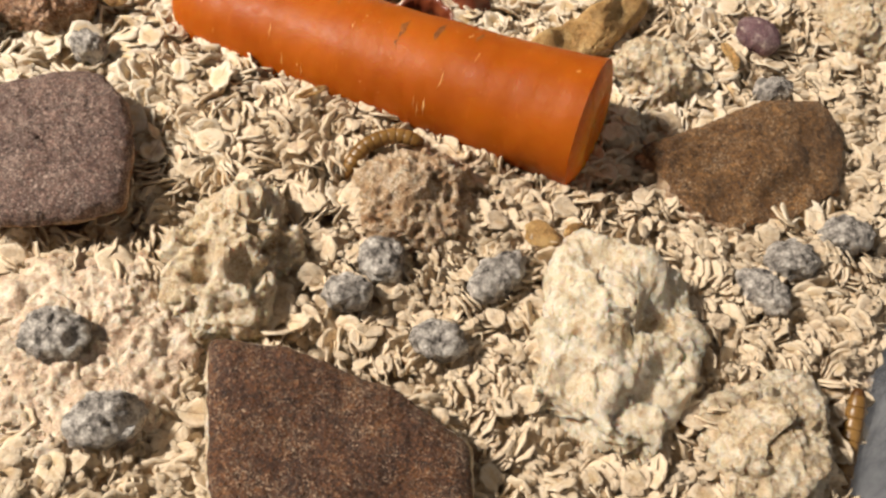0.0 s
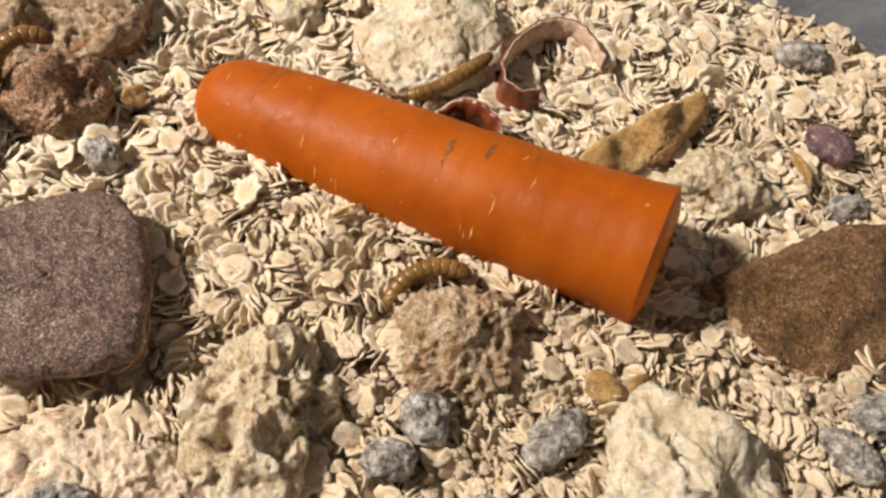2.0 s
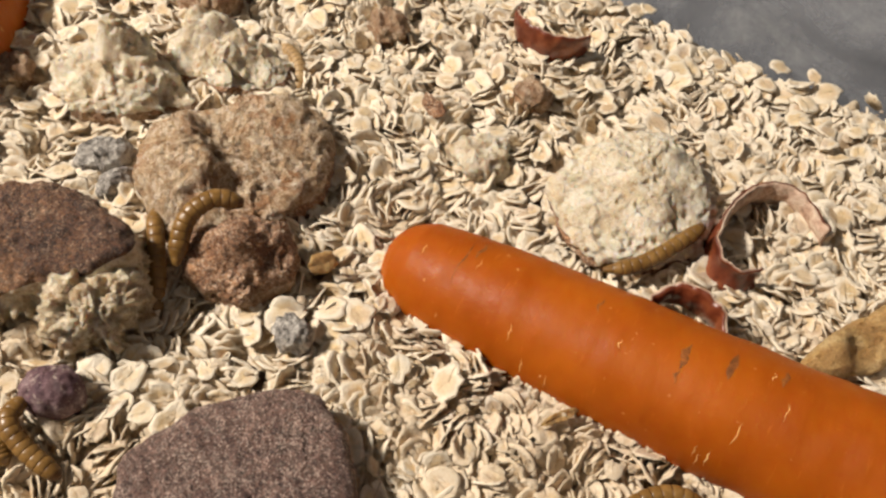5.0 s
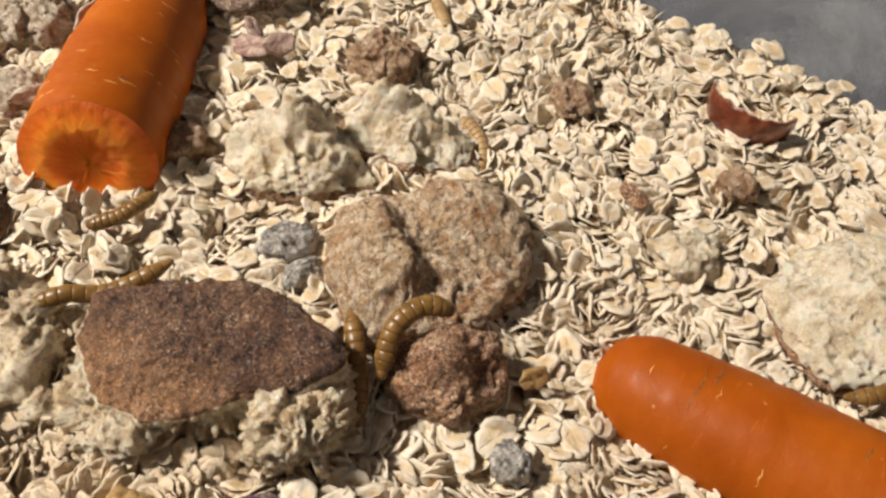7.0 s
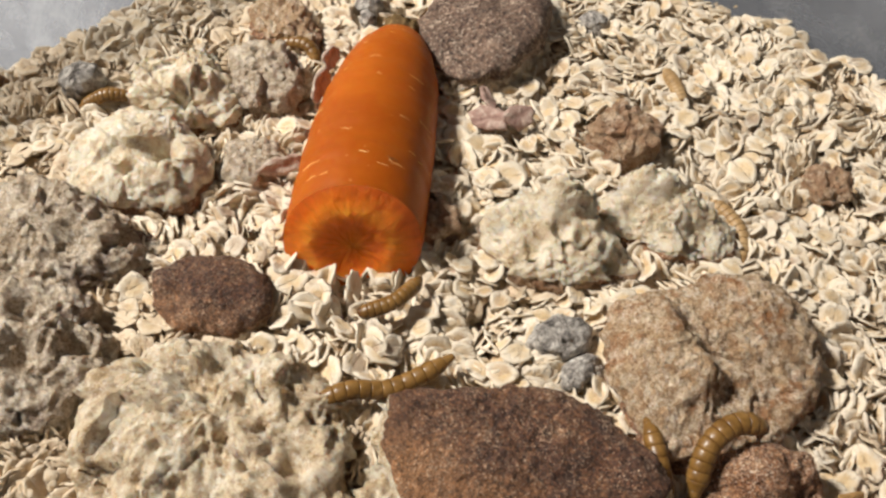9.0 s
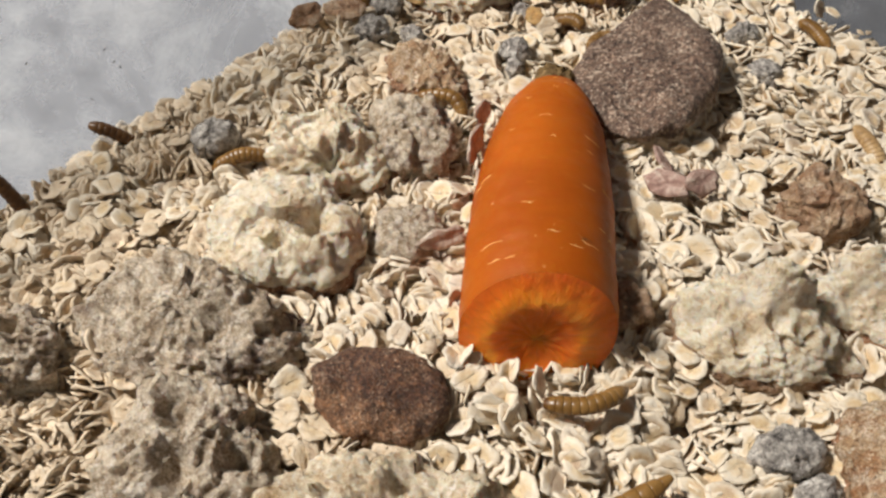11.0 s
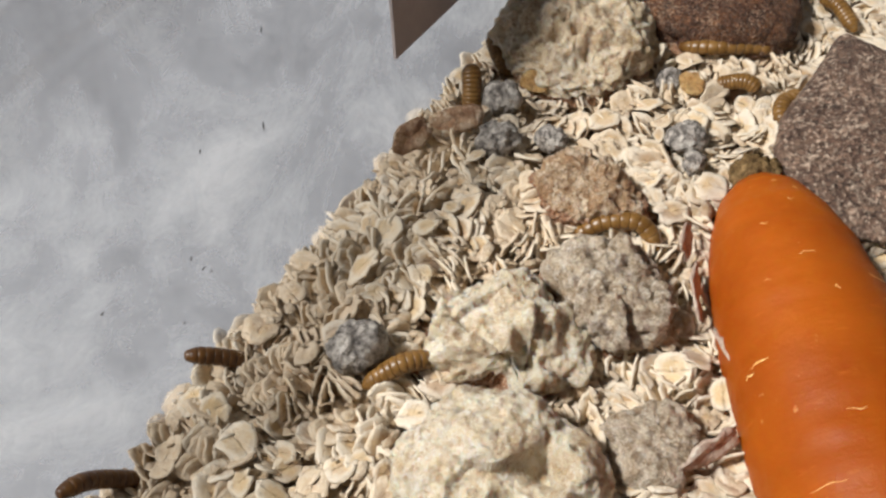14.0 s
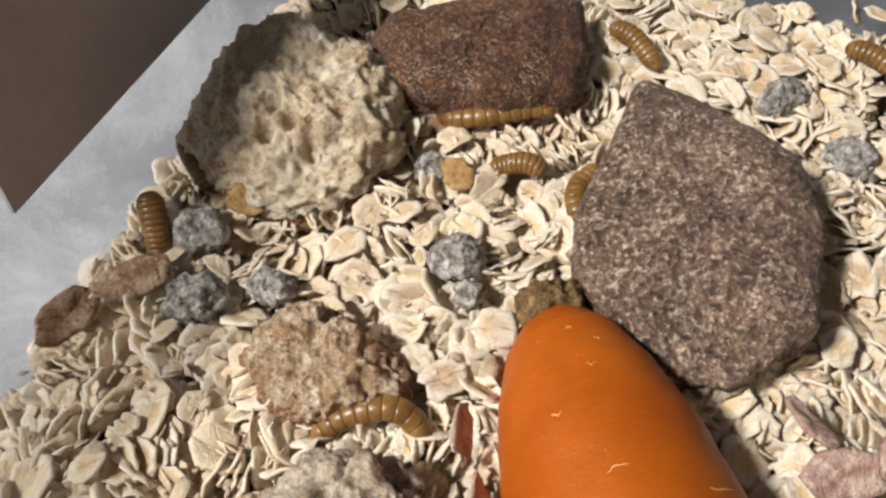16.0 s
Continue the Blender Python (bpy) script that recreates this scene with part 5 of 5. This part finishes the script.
def big_mesh(name, verts, faces, smooth=True, own=None):
    """A mesh of triangles; own: each point's place along and across its flake, kept as its texture coordinates."""
    me = bpy.data.meshes.new(name)
    me.vertices.add(len(verts))
    me.vertices.foreach_set("co", np.ascontiguousarray(verts, dtype=np.float32).ravel())
    me.loops.add(faces.size)
    me.loops.foreach_set("vertex_index", np.ascontiguousarray(faces, dtype=np.int32).ravel())
    me.polygons.add(len(faces))
    me.polygons.foreach_set("loop_start", np.arange(0, faces.size, 3, dtype=np.int32))
    me.update(calc_edges=True)
    if own is not None:
        layer = me.uv_layers.new(name="own")
        layer.data.foreach_set("uv", np.ascontiguousarray(own[faces.ravel()] * 0.5 + 0.5, dtype=np.float32).ravel())
    me.validate()
    if smooth:
        me.shade_smooth()
    return me


def inside(x, y):
    """The highest thing over that place, or None."""
    for c, rel, share, top in FOOTPRINTS:
        dx, dy = x - c[0], y - c[1]
        if dx * dx + dy * dy < 4000:
            if math.hypot(dx, dy) < share * reach(rel, math.atan2(dy, dx)):
                return top
    return None


SHAPES = [flake_shape(k) for k in range(32)]
COARSE = [flake_shape(k, 9, (1.0,)) for k in range(100, 112)]
FLAKE_MESHES = []
for k, (v, f) in enumerate(SHAPES):
    me = big_mesh("oat_flake", v * 3.9 * MM, f, own=v[:, :2])
    me.materials.append(M_OAT)
    FLAKE_MESHES.append(me)

# ---- scraps of peel and bran ----
BROWN = "orange brown scrap of bran"
for k, (x, y, z, a, b, turn, lean, mat, label) in enumerate([
    (214, -24, -1, 4.0, 3.0, 20, 20, M_RUSK, BROWN), (221, -20, -1, 3.6, 2.6, 60, 40, M_RUSK, BROWN), (236, 58, 0, 5.5, 1.5, -50, 15, M_RUSK, "thin brown bran strip"),
    (84, -11, -2, 3.8, 2.6, 50, 50, M_RUSK, BROWN), (77, 46, -1, 4.6, 3.2, -20, 35, M_CRUST_RED, "dark brown scrap of husk"), (-33, 27, -1, 6.0, 4.6, 20, 15, M_PEEL, "pink shrivelled peel scrap"), (-27, 32, 0, 5.0, 3.2, 70, 40, M_PEEL, "pink shrivelled peel scrap"),
    (-38, 33, -1, 4.6, 2.8, 140, 35, M_PEEL, "pink shrivelled peel scrap"), (-62, -22, -1, 6.0, 3.0, 60, 60, M_PINK, "pinkish peel sliver beside the carrot"), (-58, -12, -1, 5.4, 3.0, 110, 55, M_PINK, "pinkish peel sliver beside the carrot"),
    (-66, -4, -1, 5.4, 3.0, 130, 60, M_PINK, "pinkish peel sliver beside the carrot"), (-76, 6, -1, 6.0, 3.0, 115, 65, M_PINK, "pinkish peel sliver beside the carrot"), (-82, 16, -1, 5.0, 2.6, 105, 60, M_PINK, "pinkish peel sliver beside the carrot"),
    (-146, 14, -1, 6.0, 3.2, 70, 50, M_CRUMB_TAN, "shrivelled brown peel scrap by the wall"), (-139, 23, 0, 6.6, 3.0, 45, 35, M_CRUMB_TAN, "shrivelled brown peel scrap by the wall"), (-130, 44, -2, 4.0, 2.4, 20, 30, M_RUSK, BROWN), (-98, 60, -2, 3.6, 2.4, -20, 20, M_RUSK, BROWN),
    (147, -14, -1, 4.6, 1.3, 60, 20, M_RUSK, "thin brown bran strip"), (-38, -58, -1, 4.2, 1.4, 80, 30, M_RUSK, "thin brown bran strip"), (-68, 47, -2, 3.4, 1.6, 10, 30, M_RUSK, BROWN)]):
    v, f = flake_shape(300 + k)
    ob = obj("scrap", big_mesh("scrap", v * np.array([a, b / 0.8, 5.0]) * MM, f), mat)
    ob.matrix_world = pose(x * MM, y * MM, z * MM, 0, 0, turn) @ pose(0, 0, 0, lean, 0, 0)
    tagged(ob, label, "scrap")

rng = random.Random(5)
clean, dust_v, under, singles = [], [], [], 0


def lay(x, y, z, azimuth, lean, size, top=False, coarse=False):
    """Put one flake down, unless a thing lies there."""
    global singles
    if not (-152.6 < x < 292.5 and -134 < y < 126.5) or inside(x, y) is not None:
        return
    m = pose(x * MM, y * MM, z * MM, 0, 0, azimuth) @ pose(0, 0, 0, min(lean, 88), 0, 0) @ pose(0, 0, 0, 0, rng.gauss(0, 7), rng.uniform(0, 360) if lean < 30 else rng.gauss(0, 35))
    s = size * MM
    if coarse:
        under.append((m, s, COARSE[rng.randrange(len(COARSE))]))
        return
    pick = rng.randrange(len(SHAPES))
    d = dusty(x, y)
    if top and d < 0.5 and 36 < x < 118 and 0 < y < 92 and singles < 295:
        ob = new("oat_flake", FLAKE_MESHES[pick])
        ob.parent = heap
        ob.matrix_basis = m @ Matrix.Diagonal((s / (3.9 * MM),) * 3 + (1,))
        singles += 1
    else:
        (dust_v if d > 0.42 + rng.uniform(-0.2, 0.2) else clean).append((m, s, SHAPES[pick]))


def flake_size(d):
    return min(max(rng.gauss(3.4, 0.65), 1.6), 5.0) * (0.92 if d > 0.5 else 1.0)


# a close floor of flakes, then flakes toppled against each other in runs, then loose ones on top
PITCH = 4.4
for gx in range(int(447 / PITCH)):
    for gy in range(int(258 / PITCH)):
        x, y = -153 + (gx + rng.random()) * PITCH, -132 + (gy + rng.random()) * PITCH
        lay(x, y, bed(x, y) - 1.9 + rng.uniform(-0.7, 0.7), rng.uniform(0, 360), rng.uniform(3, 34), rng.uniform(3.4, 4.6), coarse=True)
PITCH = 5.5
for gx in range(int(447 / PITCH)):
    for gy in range(int(258 / PITCH)):
        x, y = -153 + (gx + rng.random()) * PITCH, -132 + (gy + rng.random()) * PITCH
        d = dusty(x, y)
        field = noise.noise(Vector((x / 20, y / 20, 2)))
        steep = noise.noise(Vector((x / 15, y / 15, 5))) * 0.9 + 0.58 + 0.18 * d
        azimuth = 460 * field + rng.gauss(0, 38)
        lean = 16 + 58 * min(max(steep, 0.0), 1.0) + rng.gauss(0, 10)
        if x < -128 and rng.random() < 0.8:
            lean, azimuth = rng.uniform(42, 76), 120 + 110 * field + rng.gauss(0, 18)
        lean = min(max(lean, 4), 80)
        low = 1.5 if min(x + 153, 293 - x, 127 - y) < 4 else 0.0
        ca, sa = math.cos(math.radians(azimuth)), math.sin(math.radians(azimuth))
        if lean > 30:
            count = rng.randint(3, 6)
            step = (0.95 + rng.uniform(0.0, 0.45)) / math.sin(math.radians(lean))
            base = bed(x, y) - 0.5 + rng.uniform(-0.5, 0.7) + 1.2 * max(0.0, d - 0.4) - low
            for k in range(count):
                o = (k - (count - 1) / 2) * step
                side = rng.gauss(0, 0.9)
                lay(x + sa * o + ca * side, y - ca * o + sa * side, base + rng.gauss(0, 0.35), azimuth + rng.gauss(0, 13), lean + rng.gauss(0, 8), flake_size(d))
        else:
            count = rng.randint(2, 4)
            base = bed(x, y) + rng.uniform(-0.4, 0.4) + 1.2 * max(0.0, d - 0.4) - low
            for k in range(count):
                lay(x + rng.gauss(0, 2.0), y + rng.gauss(0, 2.0), base + 0.75 * k, azimuth + rng.gauss(0, 50), max(3, lean + rng.gauss(0, 7)), flake_size(d), top=k > 0)
for k in range(1700):
    x, y = rng.uniform(-150, 291), rng.uniform(-132, 126)
    d = dusty(x, y)
    if rng.random() > 0.5 * max(0.0, d):
        lay(x, y, bed(x, y) + 2.0 + rng.uniform(-0.5, 0.6) + 1.2 * max(0.0, d - 0.4), rng.uniform(0, 360), abs(rng.gauss(0, 30)), flake_size(d), top=True)
# flakes heaped against the cut face of the stout carrot
for k in range(34):
    x, y = -19 + rng.gauss(0, 9), -42.5 + rng.gauss(0, 3.0)
    lay(x, y, bed(x, y) + 3.0 + rng.uniform(-0.5, 2.2), rng.uniform(0, 360), rng.uniform(10, 70), rng.uniform(2.8, 4.4))


def joined(name, many, mat, label):
    vs, fs, uv, n = [], [], [], 0
    for m, s, (v, f) in many:
        a = np.array(m)
        vs.append((v * s) @ a[:3, :3].T + a[:3, 3])
        uv.append(v[:, :2])
        fs.append(f + n)
        n += len(v)
    me = big_mesh(name, np.vstack(vs), np.vstack(fs), own=np.vstack(uv))
    ob = obj(name, me, mat, heap, label, smooth=False)
    return tagged(ob, kind="stuff")


joined("clean_flakes", clean, M_OAT, "clean cream rolled oat flakes")
joined("dusty_flakes", dust_v, M_OAT_DUSTY, "rolled oat flakes coated in meal")
joined("buried_flakes", under, M_OAT_DUSTY, "rolled oat flakes under the loose ones")

# chips of crushed flakes, thickest where the oats are crushed
chips = []
CHIPS = [flake_shape(k, 7, (1.0,), 2.2) for k in range(200, 216)]
for k in range(30000):
    x, y = rng.uniform(-151, 291), rng.uniform(-130, 125)
    d = dusty(x, y)
    if rng.random() > max(0.10, d) or inside(x, y) is not None:
        continue
    r = min(2.3, 0.45 + rng.expovariate(2.2))
    v, f = CHIPS[k % len(CHIPS)]
    z = bed(x, y) + rng.uniform(-0.6, 2.6) + 2.2 * max(0.0, d - 0.5)
    chips.append((pose(x * MM, y * MM, z * MM, 0, 0, rng.uniform(0, 360)) @ pose(0, 0, 0, rng.gauss(0, 38), 0, rng.uniform(0, 360)), r * MM, (v * np.array([1, 1, 2.6 if r < 1 else 1.5]), f)))
joined("meal_chips", chips, M_OAT_DUSTY, "chips of crushed oat flakes and meal")


# ---- what moves ----
def stir(thing, rows):
    """Key small shifts (mm) and turns (degrees) of a thing about its place."""
    home = thing.matrix_basis.copy()
    walk(thing, [(t, Matrix.Translation(Vector(shift) * MM) @ home @ pose(0, 0, 0, *turn)) for t, shift, turn in rows])


def motions():
    stir(worm_cut, [(0, (0, 0, 0), (0, 0, 11)), (9.2, (0, 0, 0), (0, 0, 11)), (10.2, (0, 0, 0), (0, 0, -3)), (11.3, (0, 0, 0), (0, 0, -13)), (16, (0, 0, 0), (0, 0, -13))])
    stir(worm_wave, [(0, (0, 0, 0), (0, 0, -34)), (9.2, (0, 0, 0), (0, 0, -34)), (11.3, (0, 0, 0), (0, 0, -30)), (11.8, (0, 0, 0), (0, 0, -20)), (12.3, (0, 0, 0), (0, 0, -6)), (12.7, (0, 0, 0), (0, 0, 6)), (13.1, (0, 0, 0), (0, 0, 22)), (13.6, (0, 0, 0), (0, 0, 26)), (16, (0, 0, 0), (0, 0, 18))])


motions()
